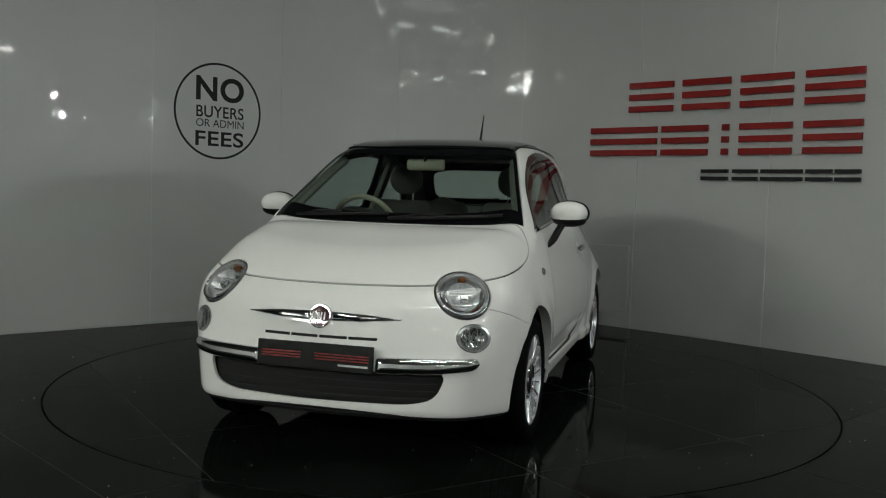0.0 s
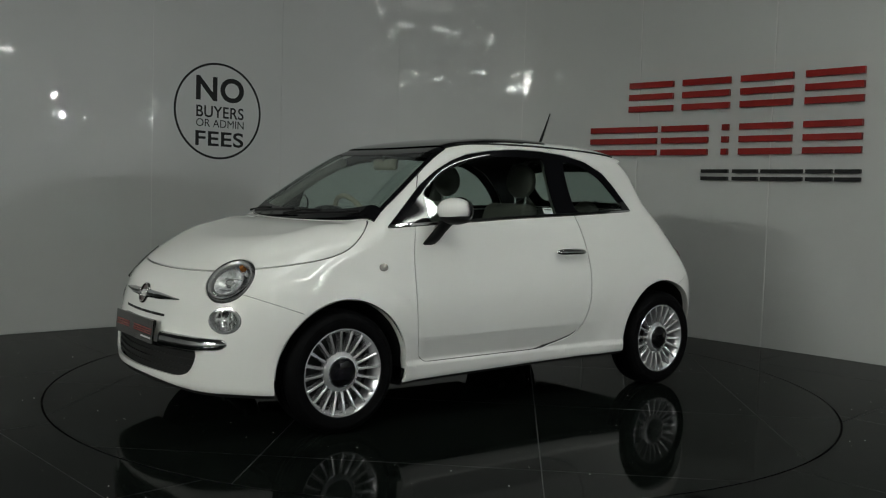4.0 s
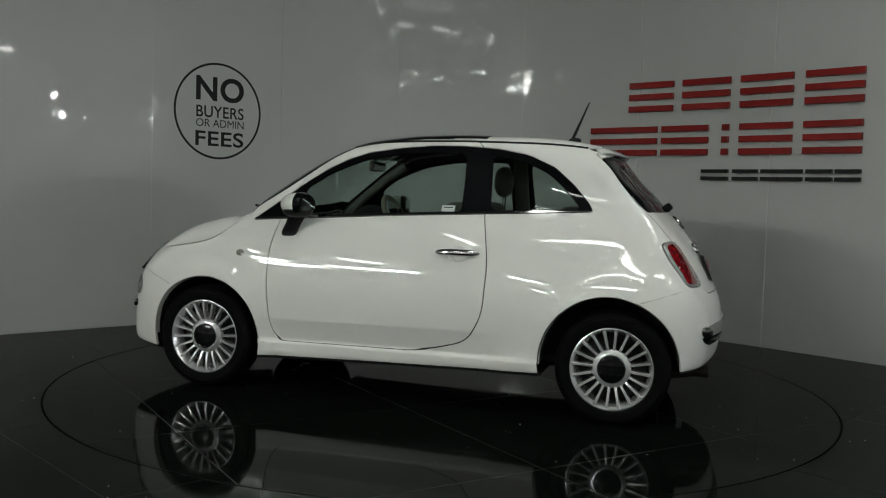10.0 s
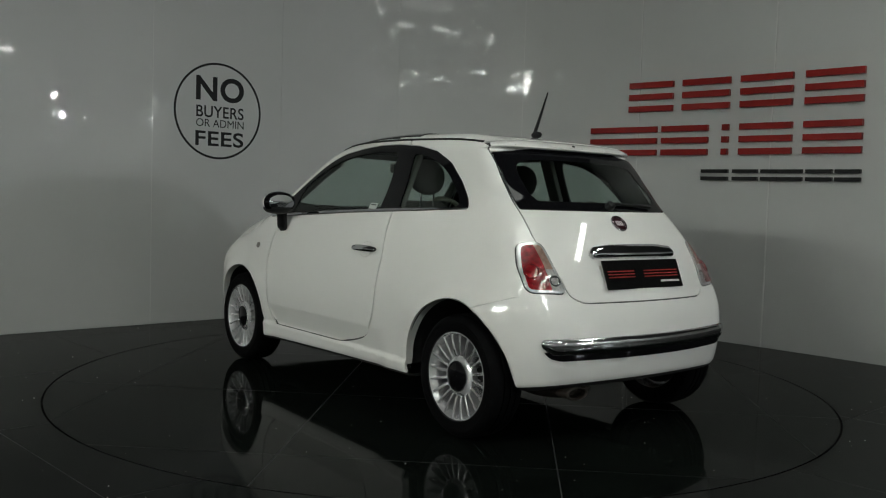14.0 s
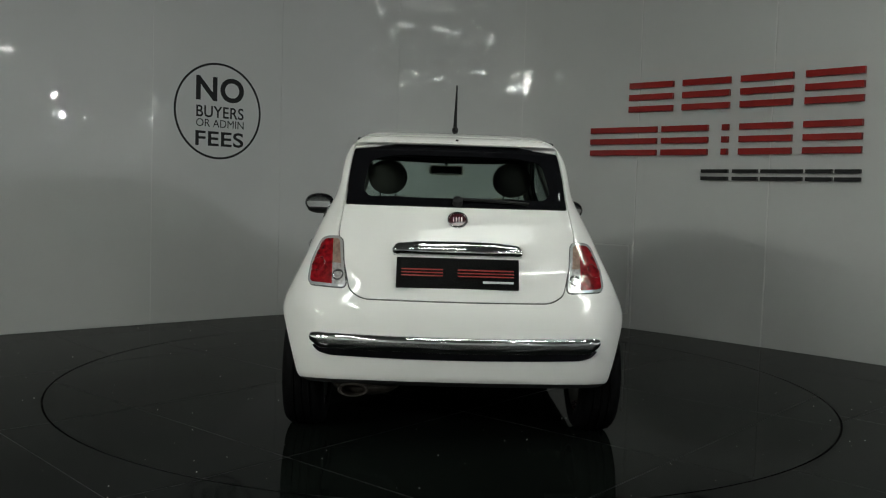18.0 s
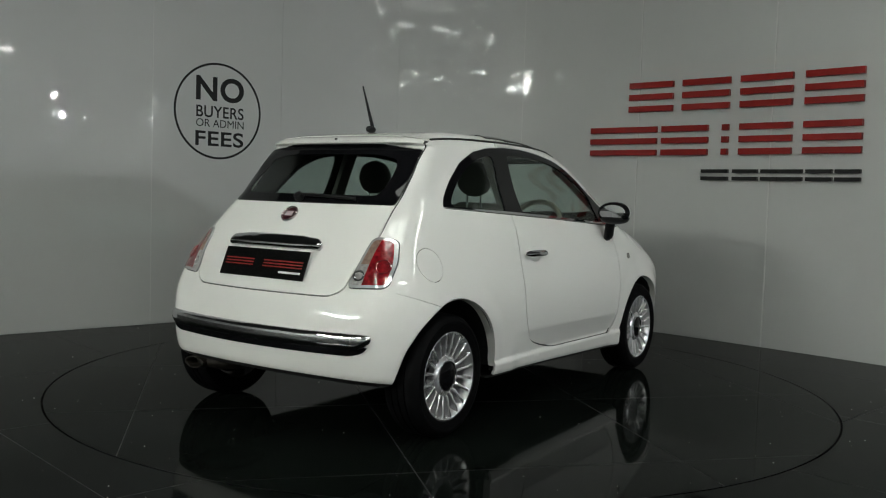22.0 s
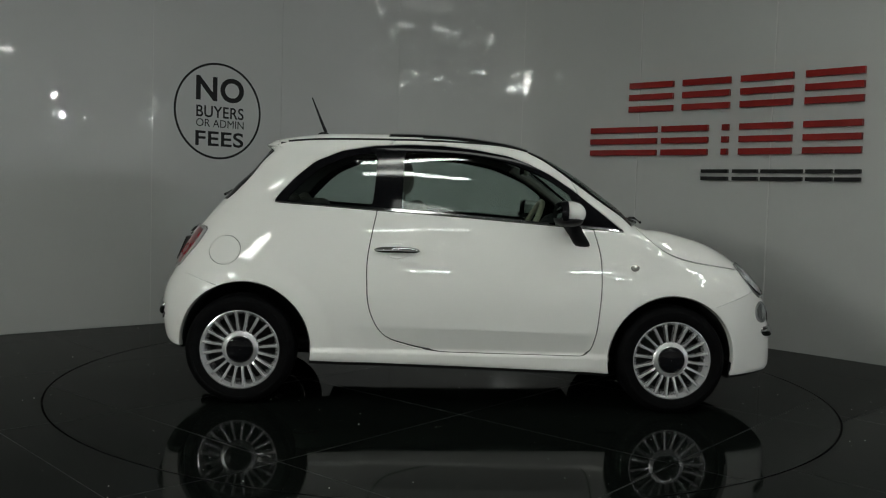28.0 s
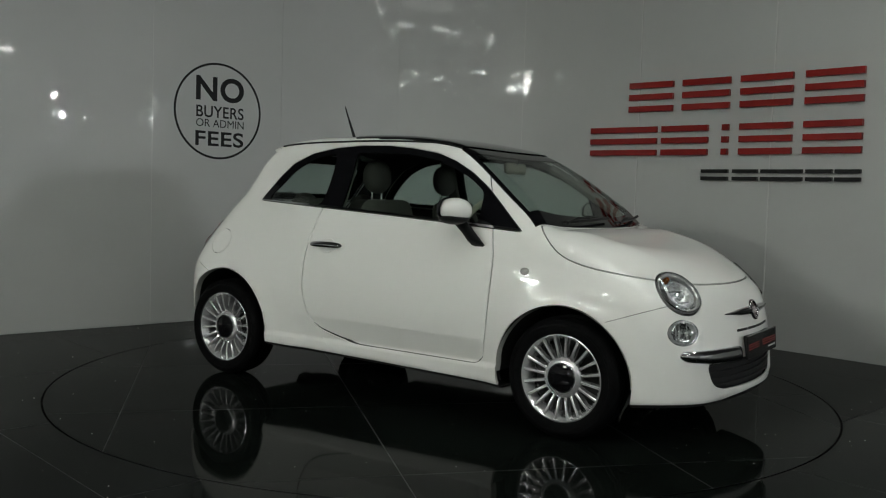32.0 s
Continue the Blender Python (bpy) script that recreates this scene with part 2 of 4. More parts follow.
def tiles(name, verts, faces, parent, turn, offs, size, reach, gap=0.0024):
    """Split a sheet along two families of joint lines and make each tile an object."""
    bm = bm_from(verts, faces)
    ways = (Vector((math.cos(radians(turn)), math.sin(radians(turn)), 0)), Vector((-math.sin(radians(turn)), math.cos(radians(turn)), 0)))
    for w, o in zip(ways, offs):
        k = math.ceil((-reach - o) / size)
        while o + k * size < reach:
            for side in (-gap, gap):
                bmesh.ops.bisect_plane(bm, geom=list(bm.verts) + list(bm.edges) + list(bm.faces), plane_co=w * (o + k * size + side), plane_no=w)
            k += 1
    cells = {}
    for fc in bm.faces:
        c = fc.calc_center_median()
        key = []
        for w, o in zip(ways, offs):
            u = (c.dot(w) - o) / size
            if abs(c.dot(w)) > reach - size:
                key.append("far")
            else:
                if abs(u - round(u)) * size < gap * 0.99:
                    key = None
                    break
                key.append(math.floor(u))
        if key is not None:
            cells.setdefault(tuple(key) if "far" not in key else ("far",), []).append([tuple(v.co) for v in fc.verts])
    bm.free()
    for key in sorted(cells, key=str):
        vs, fs = [], []
        for loop in cells[key]:
            fs.append(tuple(range(len(vs), len(vs) + len(loop))))
            vs += loop
        mesh_ob(name, vs, fs, M_FLOOR, parent, smooth=False)


v, f = disc_ring(FLOOR_R + 0.011, 0, -0.0015, 160, 17.0)
floor = mesh_ob("floor", v, f, M_JOINT, smooth=False)
tagged(floor, "polished black tiled showroom floor, glossy and dusty", "floor", kind="structure")
v, f = disc_ring(FLOOR_R + 0.011, 0, 0.0, 160, 17.0)
tiles("tile", v, f, floor, 34.8, (-2.485, 0.35), 1.2, 4.9)
v, f = disc_ring(0.01, 12.0, -0.03, 96)
tagged(mesh_ob("ground_slab", v, f, M_GAP, smooth=False), "dark recess under the turntable", "floor", kind="structure")


# wall signs
def sign_slab(name, s0, s1, z0, z1, near, far, material, parent, label="", n=4):
    return part(name, wall_slab(s0, s1, z0, z1, near, far, n), material, parent, label, False)


red_sign = new("wall_sign")
red_sign.location = (2.4, 1.7, 0)
tagged(red_sign, "raised red bars over a black row on the white wall", "wall sign")


def bars(parent, s0, s1, z0, z1, count, material, label):
    """Stacked plain bars that fill the block of one sign element."""
    h = (z1 - z0) / (2 * count - 1)
    for i in range(count):
        ob = sign_slab("sign_bar", s0, s1, z0 + 2 * i * h, z0 + (2 * i + 1) * h, 0.035, 0.003, material, None, label)
        ob.parent = parent
        ob.matrix_parent_inverse = Matrix.Translation((-2.4, -1.7, 0))


for s0, s1 in ((6.93, 7.275), (7.35, 7.703), (7.78, 8.137), (8.22, 8.585)):
    bars(red_sign, s0, s1, 1.927, 2.184, 3, M_LETTER_RED, "red acrylic bar")
for s0, s1 in ((6.62, 7.16), (7.2, 7.555), (7.66, 7.705), (7.785, 8.145), (8.22, 8.587)):
    bars(red_sign, s0, s1, 1.547, 1.798, 3, M_LETTER_RED, "red acrylic bar")
for s0, s1 in ((7.52, 7.715), (7.75, 7.925), (7.95, 8.06), (8.07, 8.225), (8.25, 8.415), (8.435, 8.59)):
    bars(red_sign, s0, s1, 1.337, 1.427, 2, M_LETTER_BLACK, "black acrylic bar")

round_sign = new("round_sign")
tagged(round_sign, "round black vinyl sign with lettering on the white wall", "wall sign")
SC, SZ = 3.49, 1.803
round_sign.location = (*wall_at(SC)[0], SZ)


def bend(x, y):
    """From the sign's flat drawing to the bent wall, in the sign's own space."""
    p, w = wall_at(SC + x / 1.21)
    return Vector((p.x + w.x * 0.002, p.y + w.y * 0.002, y)) - Vector((round_sign.location.x, round_sign.location.y, 0))


rv = []
for i in range(72):
    a = 2 * math.pi * i / 72
    for r in (0.393, 0.412):
        rv.append(bend(r * math.cos(a), r * math.sin(a)))
rf = [(2 * i, 2 * i + 1, (2 * i + 3) % 144, (2 * i + 2) % 144) for i in range(72)]
mesh_ob("ring", rv, rf, M_VINYL, round_sign, smooth=False)


def lettering(text, x0, x1, y0, y1, weight):
    c = bpy.data.curves.new("lettering", "FONT")
    c.body = text
    c.offset = weight
    c.space_character = 1.0 + 2.5 * weight
    tmp = new("lettering", c)
    me = bpy.data.meshes.new_from_object(tmp.evaluated_get(bpy.context.evaluated_depsgraph_get()))
    bpy.data.objects.remove(tmp)
    co = np.array([v.co[:] for v in me.vertices])
    lo, hi = co.min(0), co.max(0)
    for v in me.vertices:
        v.co = bend(x0 + (v.co.x - lo[0]) / (hi[0] - lo[0]) * (x1 - x0), y0 + (v.co.y - lo[1]) / (hi[1] - lo[1]) * (y1 - y0))
    me.materials.append(M_VINYL)
    ob = new("lettering", me)
    ob.parent = round_sign
    return ob


for text, x0, x1, z0, z1, weight in (("NO", -0.213, 0.243, 1.885, 2.095, 0.030), ("BUYERS", -0.208, 0.243, 1.745, 1.845, 0.012), ("OR ADMIN", -0.208, 0.245, 1.664, 1.731, 0.0), ("FEES", -0.213, 0.245, 1.502, 1.630, 0.018)):
    lettering(text, x0, x1, z0 - SZ, z1 - SZ, weight)

hatch = part("access_panel", wall_slab(6.622, 6.968, 0.145, 0.735, 0.016, 0.001, 8), M_WALL, None)
tagged(hatch, "flat white access panel low on the wall, its lit edges drawn as pale strips", "access panel")
# pale strips added round the panel to imitate light caught on its edges
for s0, s1, z0, z1 in ((6.610, 6.620, 0.130, 0.750), (6.970, 6.980, 0.130, 0.750), (6.620, 6.970, 0.738, 0.750), (6.620, 6.970, 0.130, 0.142)):
    part("edge_strip", wall_slab(s0, s1, z0, z1, 0.026, 0.001, 4), M_STRIP, hatch, "pale strip put in for the lit panel edge")


def ellipsoid(radii, centre, keep, flat=None, m=None):
    """An egg cut by keep(point), its points beyond flat along x pressed flat."""
    bm = bmesh.new()
    bmesh.ops.create_uvsphere(bm, u_segments=28, v_segments=18, radius=1.0)
    for v in bm.verts:
        c = v.co
        s = 0.9 + 0.1 * max(abs(c.x), abs(c.y), abs(c.z))
        v.co = Vector((c.x * radii[0], c.y * radii[1], c.z * radii[2])) / s * 0.95 + Vector(centre)
    drop = [f for f in bm.faces if not keep(f.calc_center_median())]
    if drop:
        bmesh.ops.delete(bm, geom=drop, context="FACES")
    if flat is not None:
        for v in bm.verts:
            v.co.x = max(v.co.x, flat)
    if m is not None:
        bm.transform(m)
    return bm


def arm_bm(points, sizes, n=14):
    """A bar with an oval section (along x, across) that changes from point to point."""
    bm = bmesh.new()
    rings = []
    for p, (a, b) in zip(points, sizes):
        rings.append([bm.verts.new((p[0] + a * math.cos(2 * math.pi * i / n), p[1] + b * math.sin(2 * math.pi * i / n), p[2] + 0.5 * b * math.sin(2 * math.pi * i / n))) for i in range(n)])
    for u, v in zip(rings, rings[1:]):
        for i in range(n):
            bm.faces.new((u[i], u[(i + 1) % n], v[(i + 1) % n], v[i]))
    bm.faces.new(rings[0])
    bm.faces.new(rings[-1])
    bmesh.ops.bevel(bm, geom=[e for e in bm.edges if len(e.link_faces) == 2 and max(len(f.verts) for f in e.link_faces) > 4], offset=0.008, segments=2, affect="EDGES")
    return bm

turntable = new("turntable")
tagged(turntable, "round black tiled turntable set flush in the floor", "turntable")
v, f = disc_ring(0.0005, FLOOR_R, -0.0015, 160)
mesh_ob("grout_bed", v, f, M_JOINT, turntable, smooth=False, label="grey grout")
v, f = disc_ring(0.0005, FLOOR_R, 0.0, 160)
tiles("tile", v, f, turntable, 48.0, (0.58, 0.555), 1.2, 5.5)


def specks(name, count, r0, r1, seed, label):
    """Fine crumbs of dust and grit lying on the floor."""
    rng = random.Random(seed)
    vs, fs = [], []
    for _ in range(count):
        a, r = rng.uniform(0, 2 * math.pi), math.sqrt(rng.uniform(r0 * r0, r1 * r1))
        s = 0.0012 + 0.0028 * rng.random() ** 3
        c = Vector((r * math.cos(a), r * math.sin(a), 0))
        k = len(vs)
        vs += [c + Vector((s * rng.uniform(0.6, 1.4), 0, 0)), c + Vector((0, s * rng.uniform(0.6, 1.4), 0)), c + Vector((-s, 0, 0)), c + Vector((0, -s, 0)), c + Vector((0, 0, s))]
        fs += [(k, k + 1, k + 4), (k + 1, k + 2, k + 4), (k + 2, k + 3, k + 4), (k + 3, k, k + 4)]
    return mesh_ob(name, vs, fs, M_DUST, None, smooth=False)


table_dust = specks("dust", 260, 0.2, FLOOR_R - 0.02, 5, "")
table_dust.parent = turntable
table_dust["kind"] = "stuff"
table_dust["label"] = "pale dust specks"
tagged(specks("floor_dust", 320, FLOOR_R + 0.03, 4.2, 9, ""), "pale dust specks on the black floor", "dust", kind="stuff")

# plain unseen walls, added to close the hall and bounce light, its ceiling and lamps
def plain_box(name, lo, hi, material, label, cat):
    lo, hi = Vector(lo), Vector(hi)
    c, d = (lo + hi) / 2, hi - lo
    ob = part(name, box(d.x, d.y, d.z, Matrix.Translation(c)), material, None)
    return tagged(ob, label, cat, kind="structure")


plain_box("ceiling", (-16, -14, CEILING_Z), (16, 6, CEILING_Z + 0.2), M_CEIL, "dark painted hall ceiling", "ceiling")
plain_box("wall_south", (-16, -14.2, 0), (16, -14, CEILING_Z), M_BACKWALL, "plain grey hall wall added out of view", "wall")
plain_box("wall_west", (-16.2, -14, 0), (-16, 6, CEILING_Z), M_BACKWALL, "plain grey hall wall added out of view", "wall")
plain_box("wall_east", (16, -14, 0), (16.2, 6, CEILING_Z), M_BACKWALL, "plain grey hall wall added out of view", "wall")
plain_box("wall_back", (-16, 6, 0), (16, 6.2, CEILING_Z), M_BACKWALL, "plain grey hall wall added out of view", "wall")


def tube_lamp(x, y, z, a, glow, length=1.5, r=0.024, apart=0.045):
    lamp = new("ceiling_lamp")
    lamp.matrix_world = pose(x, y, z, 0, 0, a)
    tagged(lamp, "twin fluorescent batten lamp under the ceiling", "ceiling lamp", "ceiling lamps")
    part("housing", box(length + 0.08, 2 * apart + 0.07, 0.06, Matrix.Translation((0, 0, 0.05)), 0.01), M_FITTING, lamp)
    for o in (-apart, apart):
        v, f = lathe([(0.001, -length / 2), (r, -length / 2), (r, length / 2), (0.001, length / 2)], 10, "X")
        part("tube", bm_from([(p[0], p[1] + o, p[2]) for p in v], f), glow, lamp, "glowing tube", True)
    return lamp


for x, y, a in ((-0.9, -4.4, 12), (-3.4, -4.6, 78), (3.3, -1.6, 100), (3.3, -4.6, 100), (1.7, -3.9, 15)):
    tube_lamp(x, y, CEILING_Z - 0.12, a, M_TUBE)
for x, y, a in ((1.6, -10.4, 0), (-1.4, -11.2, 0), (-4.8, -8.4, 0), (-7.6, -6.8, 90), (-6.4, -11.8, 0), (-9.6, -8.4, 90), (-9.0, -5.0, 90), (8.4, -9.0, 90), (3.2, -12.6, 0)):
    tube_lamp(x, y, CEILING_Z - 0.12, a, M_TUBE_FAR, 1.0, 0.015, 0.07)
for x, y, a in ((-10.0, -6.4, 125), (-10.9, -7.9, 125), (-9.2, -9.0, 125)):
    tube_lamp(x, y, CEILING_Z - 0.12, a, M_BAY, 1.5, 0.05, 0.11)


def flood_light(x, y, z, w, target):
    """A square flood light on a bracket under the ceiling."""
    lamp = new("flood_light")
    lamp.location = (x, y, z)
    tagged(lamp, "square flood light on a bracket under the hall ceiling", "flood light", "flood lights")
    m = look((0, 0, 0), Vector(target) - Vector((x, y, z)))
    part("housing", box(w + 0.06, w + 0.06, 0.08, m @ Matrix.Translation((0, 0, 0.05)), 0.015), M_PLASTIC, lamp, "black lamp housing")
    part("lamp_face", box(w, w, 0.008, m @ Matrix.Translation((0, 0, 0.006)), 0.002, 1), M_FLOOD, lamp, "glowing square lamp face")
    part("bracket", tube_bm([m @ Vector((0, 0.1, 0.09)), (0, 0, CEILING_Z - z)], 0.018, 8), M_PLASTIC, lamp, "black bracket")


for x, y, z, w in ((12.8, -11.0, 3.05, 0.20), (12.5, -11.0, 3.65, 0.10), (13.8, -11.0, 3.05, 0.10), (12.9, -11.4, 2.4, 0.09)):
    flood_light(x, y, z, w, (-0.5, 0.8, 1.0))


def pendant(x, y, z, r):
    lamp = new("pendant_lamp")
    lamp.location = (x, y, CEILING_Z)
    tagged(lamp, "small bright bulb hanging from the hall ceiling", "pendant lamp", "pendant lamps")
    d = CEILING_Z - z
    part("bulb", ellipsoid((r, r, r), (0, 0, -d), lambda p: True), M_BULB, lamp, "glowing bulb", True)
    part("cord", tube_bm([(0, 0, -d + r), (0, 0, 0)], 0.008, 6), M_FITTING, lamp, "thin cord", True)


for x, y, z, r in ((14.7, -11.0, 2.35, 0.04), (15.6, -10.6, 2.05, 0.035), (15.5, -9.8, 3.25, 0.07), (15.5, -7.0, 3.4, 0.04)):
    pendant(x, y, z, r)

skylight = new("light_panel")
skylight.matrix_world = pose(0.2, -2.45, CEILING_Z - 0.08, 0, 0, 4)
tagged(skylight, "large glowing white light panel under the ceiling", "ceiling lamp", "ceiling lamps")
part("frame", box(2.3, 0.66, 0.06, Matrix.Translation((0, 0, 0.03)), 0.01), M_FITTING, skylight)
part("diffuser", box(2.2, 0.56, 0.02, Matrix.Translation((0, 0, -0.012)), 0.004, 1), M_PANEL, skylight, "glowing white diffuser")


# ---- the car: its skin ----
def spline(pts):
    """A natural cubic through (x, y) pairs, straight beyond its ends."""
    pts = sorted(pts)
    x, y = np.array([p[0] for p in pts]), np.array([p[1] for p in pts])
    n, h = len(x), np.diff(x)
    a, r = np.eye(n), np.zeros(n)
    for i in range(1, n - 1):
        a[i, i - 1:i + 2] = h[i - 1], 2 * (h[i - 1] + h[i]), h[i]
        r[i] = 6 * ((y[i + 1] - y[i]) / h[i] - (y[i] - y[i - 1]) / h[i - 1])
    m = np.linalg.solve(a, r)

    def exact(q):
        i = np.clip(np.searchsorted(x, q) - 1, 0, n - 2)
        d = np.clip(q, x[0], x[-1])
        u, w = d - x[i], x[i + 1] - d
        k = h[i]
        out = m[i] * w ** 3 / (6 * k) + m[i + 1] * u ** 3 / (6 * k) + (y[i] / k - m[i] * k / 6) * w + (y[i + 1] / k - m[i + 1] * k / 6) * u
        s0 = (y[1] - y[0]) / h[0] - h[0] * m[1] / 6
        s1 = (y[-1] - y[-2]) / h[-1] + h[-1] * m[-2] / 6
        return out + np.where(q < x[0], (q - x[0]) * s0, 0) + np.where(q > x[-1], (q - x[-1]) * s1, 0)

    grid = np.linspace(x[0] - 0.6, x[-1] + 0.6, 8001)
    table = exact(grid)
    return lambda q: np.interp(q, grid, table)


def smooth_max(a, b, k):
    h = np.maximum(k - np.abs(a - b), 0) / k
    return np.maximum(a, b) + h * h * k * 0.25


def ramp(x, a, b):
    u = np.clip((x - a) / (b - a), 0, 1)
    return u * u * (3 - 2 * u)


HOOD = spline([(0.7, 1.032), (0.95, 0.998), (1.15, 0.968), (1.28, 0.935), (1.447, 0.893), (1.61, 0.842), (1.75, 0.777), (1.9, 0.687)])
SCREEN = spline([(1.25, 0.824), (1.05, 0.988), (0.885, 1.108), (0.753, 1.203), (0.619, 1.287), (0.485, 1.359), (0.351, 1.416), (0.214, 1.451), (-0.06, 1.475), (-0.3, 1.479), (-0.48, 1.475), (-0.69, 1.471), (-0.91, 1.449), (-1.07, 1.417), (-1.3, 1.364)])
NOSE = spline([(0.1, 1.811), (0.22, 1.855), (0.33, 1.858), (0.42, 1.852), (0.5, 1.837), (0.6, 1.815), (0.69, 1.778), (0.76, 1.717), (0.84, 1.627)])
TAIL = spline([(1.5, 1.049), (1.4, 1.104), (1.277, 1.198), (1.132, 1.320), (1.035, 1.408), (0.906, 1.510), (0.853, 1.547), (0.765, 1.599), (0.69, 1.632), (0.62, 1.662), (0.54, 1.678), (0.45, 1.680), (0.36, 1.670), (0.26, 1.643)])
SIDE = spline([(0.1, 0.759), (0.22, 0.780), (0.35, 0.795), (0.5, 0.809), (0.62, 0.810), (0.75, 0.791), (0.86, 0.763), (0.97, 0.725), (1.07, 0.673), (1.2, 0.611), (1.32, 0.572), (1.42, 0.537), (1.55, 0.471)])
BELLY = spline([(1.95, 0.215), (1.5, 0.190), (0.8, 0.191), (0.0, 0.209), (-0.8, 0.225), (-1.4, 0.262), (-1.75, 0.305)])
ARCHES = ((1.146, 0.294, 0.346), (-1.130, 0.304, 0.354))


def side_width(x, z):
    rear = np.maximum(0, -0.2 - x)
    front = np.maximum(0, x - 0.75)
    w = SIDE(z) - rear ** 2 * 0.070 * ramp(z, 0.50, 1.0) * (1 - 0.55 * ramp(z, 1.10, 1.32)) - front ** 2 * (0.154 + 0.026 * ramp(z, 0.5, 0.9))
    w = w - 0.025 * np.maximum(0, -1.2 - x) ** 2
    w = w + 0.040 * ramp(x, 1.05, 1.42) * (1 - ramp(x, 1.48, 1.70)) * (1 - ramp(z, 0.66, 0.86))
    w = w - 0.042 * ramp(-x, 1.24, 1.49) * (1 - ramp(z, 0.50, 0.76))
    for ax, az, ar in ARCHES:
        d = np.hypot(x - ax, z - az)
        w = w + 0.010 * (1 - ramp(d, ar, ar + 0.12))
    u = np.maximum(0, 0.43 - z)
    w = w - 0.17 * np.minimum(u, 0.13) * ramp(x, -0.62, -0.46) * (1 - ramp(x, 0.72, 0.86))
    return w + 0.017 * (1 - ramp(z, 0.290, 0.318)) * ramp(x, -0.9, -0.7) * (1 - ramp(x, 0.75, 0.9))


def skin(p):
    """Below zero inside the car's body."""
    x, y, z = p[..., 0], np.abs(p[..., 1]), p[..., 2]
    xs = x + 0.26 * y * y
    crown = 0.03 - 0.105 * ramp(x, 0.9, 1.2) - 0.156 * ramp(x, 0.1, 0.5) * (1 - ramp(x, 0.85, 1.05))
    hood, screen = HOOD(x + 0.215 * y * y), SCREEN(np.where(x < 0.2, x + 0.26 * y * y * ramp(x, -0.6, 0.2), xs))
    top = z - (np.maximum(hood, screen) - crown * y * y)
    slope = 1.0 / np.sqrt(1 + 0.5 * ramp(x, 0.1, 0.4) * (1 - ramp(x, 0.9, 1.1)))
    side = y - side_width(x, z)
    kn = 0.307 + 0.037 * ramp(z, 0.5, 0.8)
    front = x - (NOSE(z) - kn * y * y)
    kt = 0.258 - 0.038 * (1 - ramp(z, 0.55, 0.75))
    ledge = ramp(z, 1.372, 1.392)
    back = -x - (TAIL(z) + 0.034 * ledge - 0.020 * ramp(z, 1.15, 1.26) * (1 - ledge) - kt * y * y)
    floor_ = BELLY(x) - z
    body = smooth_max(top * slope, side * 0.95, 0.11 + 0.07 * ramp(x, 0.95, 1.2))
    body = smooth_max(body, front * 0.9, 0.114)
    low = 1 - ramp(z, 0.55, 0.72)
    body = smooth_max(body, back * (0.75 + 0.25 * low), 0.06 + 0.145 * low + 0.06 * (1 - ramp(z, 1.1, 1.3)) * (1 - low))
    return smooth_max(body, floor_, 0.05)


def grad(fn, p, h=2e-4):
    g = np.empty_like(p)
    for i in range(3):
        d = np.zeros(3)
        d[i] = h
        g[..., i] = (fn(p + d) - fn(p - d)) / (2 * h)
    return g


def snap(tris, rounds=3):
    """Pull corners onto the skin."""
    p = tris.reshape(-1, 3)
    for _ in range(rounds):
        g = grad(skin, p)
        p = p - g * (skin(p) / np.maximum((g * g).sum(-1), 1e-6))[:, None] * 0.9
    p[np.abs(tris.reshape(-1, 3)[:, 1]) < 1e-6, 1] = 0
    return p.reshape(-1, 3, 3)


def tetra_skin(h=0.026):
    """The zero surface of skin() as loose triangles: a grid of cubes, six tetrahedra each, the half with y >= 0 mirrored."""
    xs, ys, zs = np.arange(-1.80, 1.98, h), np.arange(0, 0.90, h), np.arange(0.14, 1.60, h)
    P = np.stack(np.meshgrid(xs, ys, zs, indexing="ij"), -1)
    V = skin(P)
    c = [(i, j, k) for i in (0, 1) for j in (0, 1) for k in (0, 1)]
    sl = lambda a, o: a[o[0]:a.shape[0] - 1 + o[0], o[1]:a.shape[1] - 1 + o[1], o[2]:a.shape[2] - 1 + o[2]]
    cv = np.stack([sl(V, o) for o in c], -1)
    mixed = (cv.min(-1) < 0) & (cv.max(-1) >= 0)
    cv = cv[mixed]
    cp = np.stack([sl(P, o)[mixed] for o in c], 1)
    out = []
    for t in ((0, 1, 3, 7), (0, 3, 2, 7), (0, 2, 6, 7), (0, 6, 4, 7), (0, 4, 5, 7), (0, 5, 1, 7)):
        v, p = cv[:, t], cp[:, t]
        neg = v < 0
        for code in range(1, 15):
            sel = (neg * np.array([1, 2, 4, 8])).sum(1) == code
            if not sel.any():
                continue
            vv, pp = v[sel], p[sel]
            ins = [i for i in range(4) if code >> i & 1]
            outs = [i for i in range(4) if not code >> i & 1]
            x = lambda a, b: pp[:, a] + (pp[:, b] - pp[:, a]) * (vv[:, a] / (vv[:, a] - vv[:, b]))[:, None]
            if len(ins) == 1:
                out.append(np.stack([x(ins[0], o) for o in outs], 1))
            elif len(outs) == 1:
                out.append(np.stack([x(i, outs[0]) for i in ins], 1))
            else:
                a, b, d, e = x(ins[0], outs[0]), x(ins[0], outs[1]), x(ins[1], outs[1]), x(ins[1], outs[0])
                out += [np.stack([a, b, d], 1), np.stack([a, d, e], 1)]
    return tidy(snap(np.concatenate(out)))


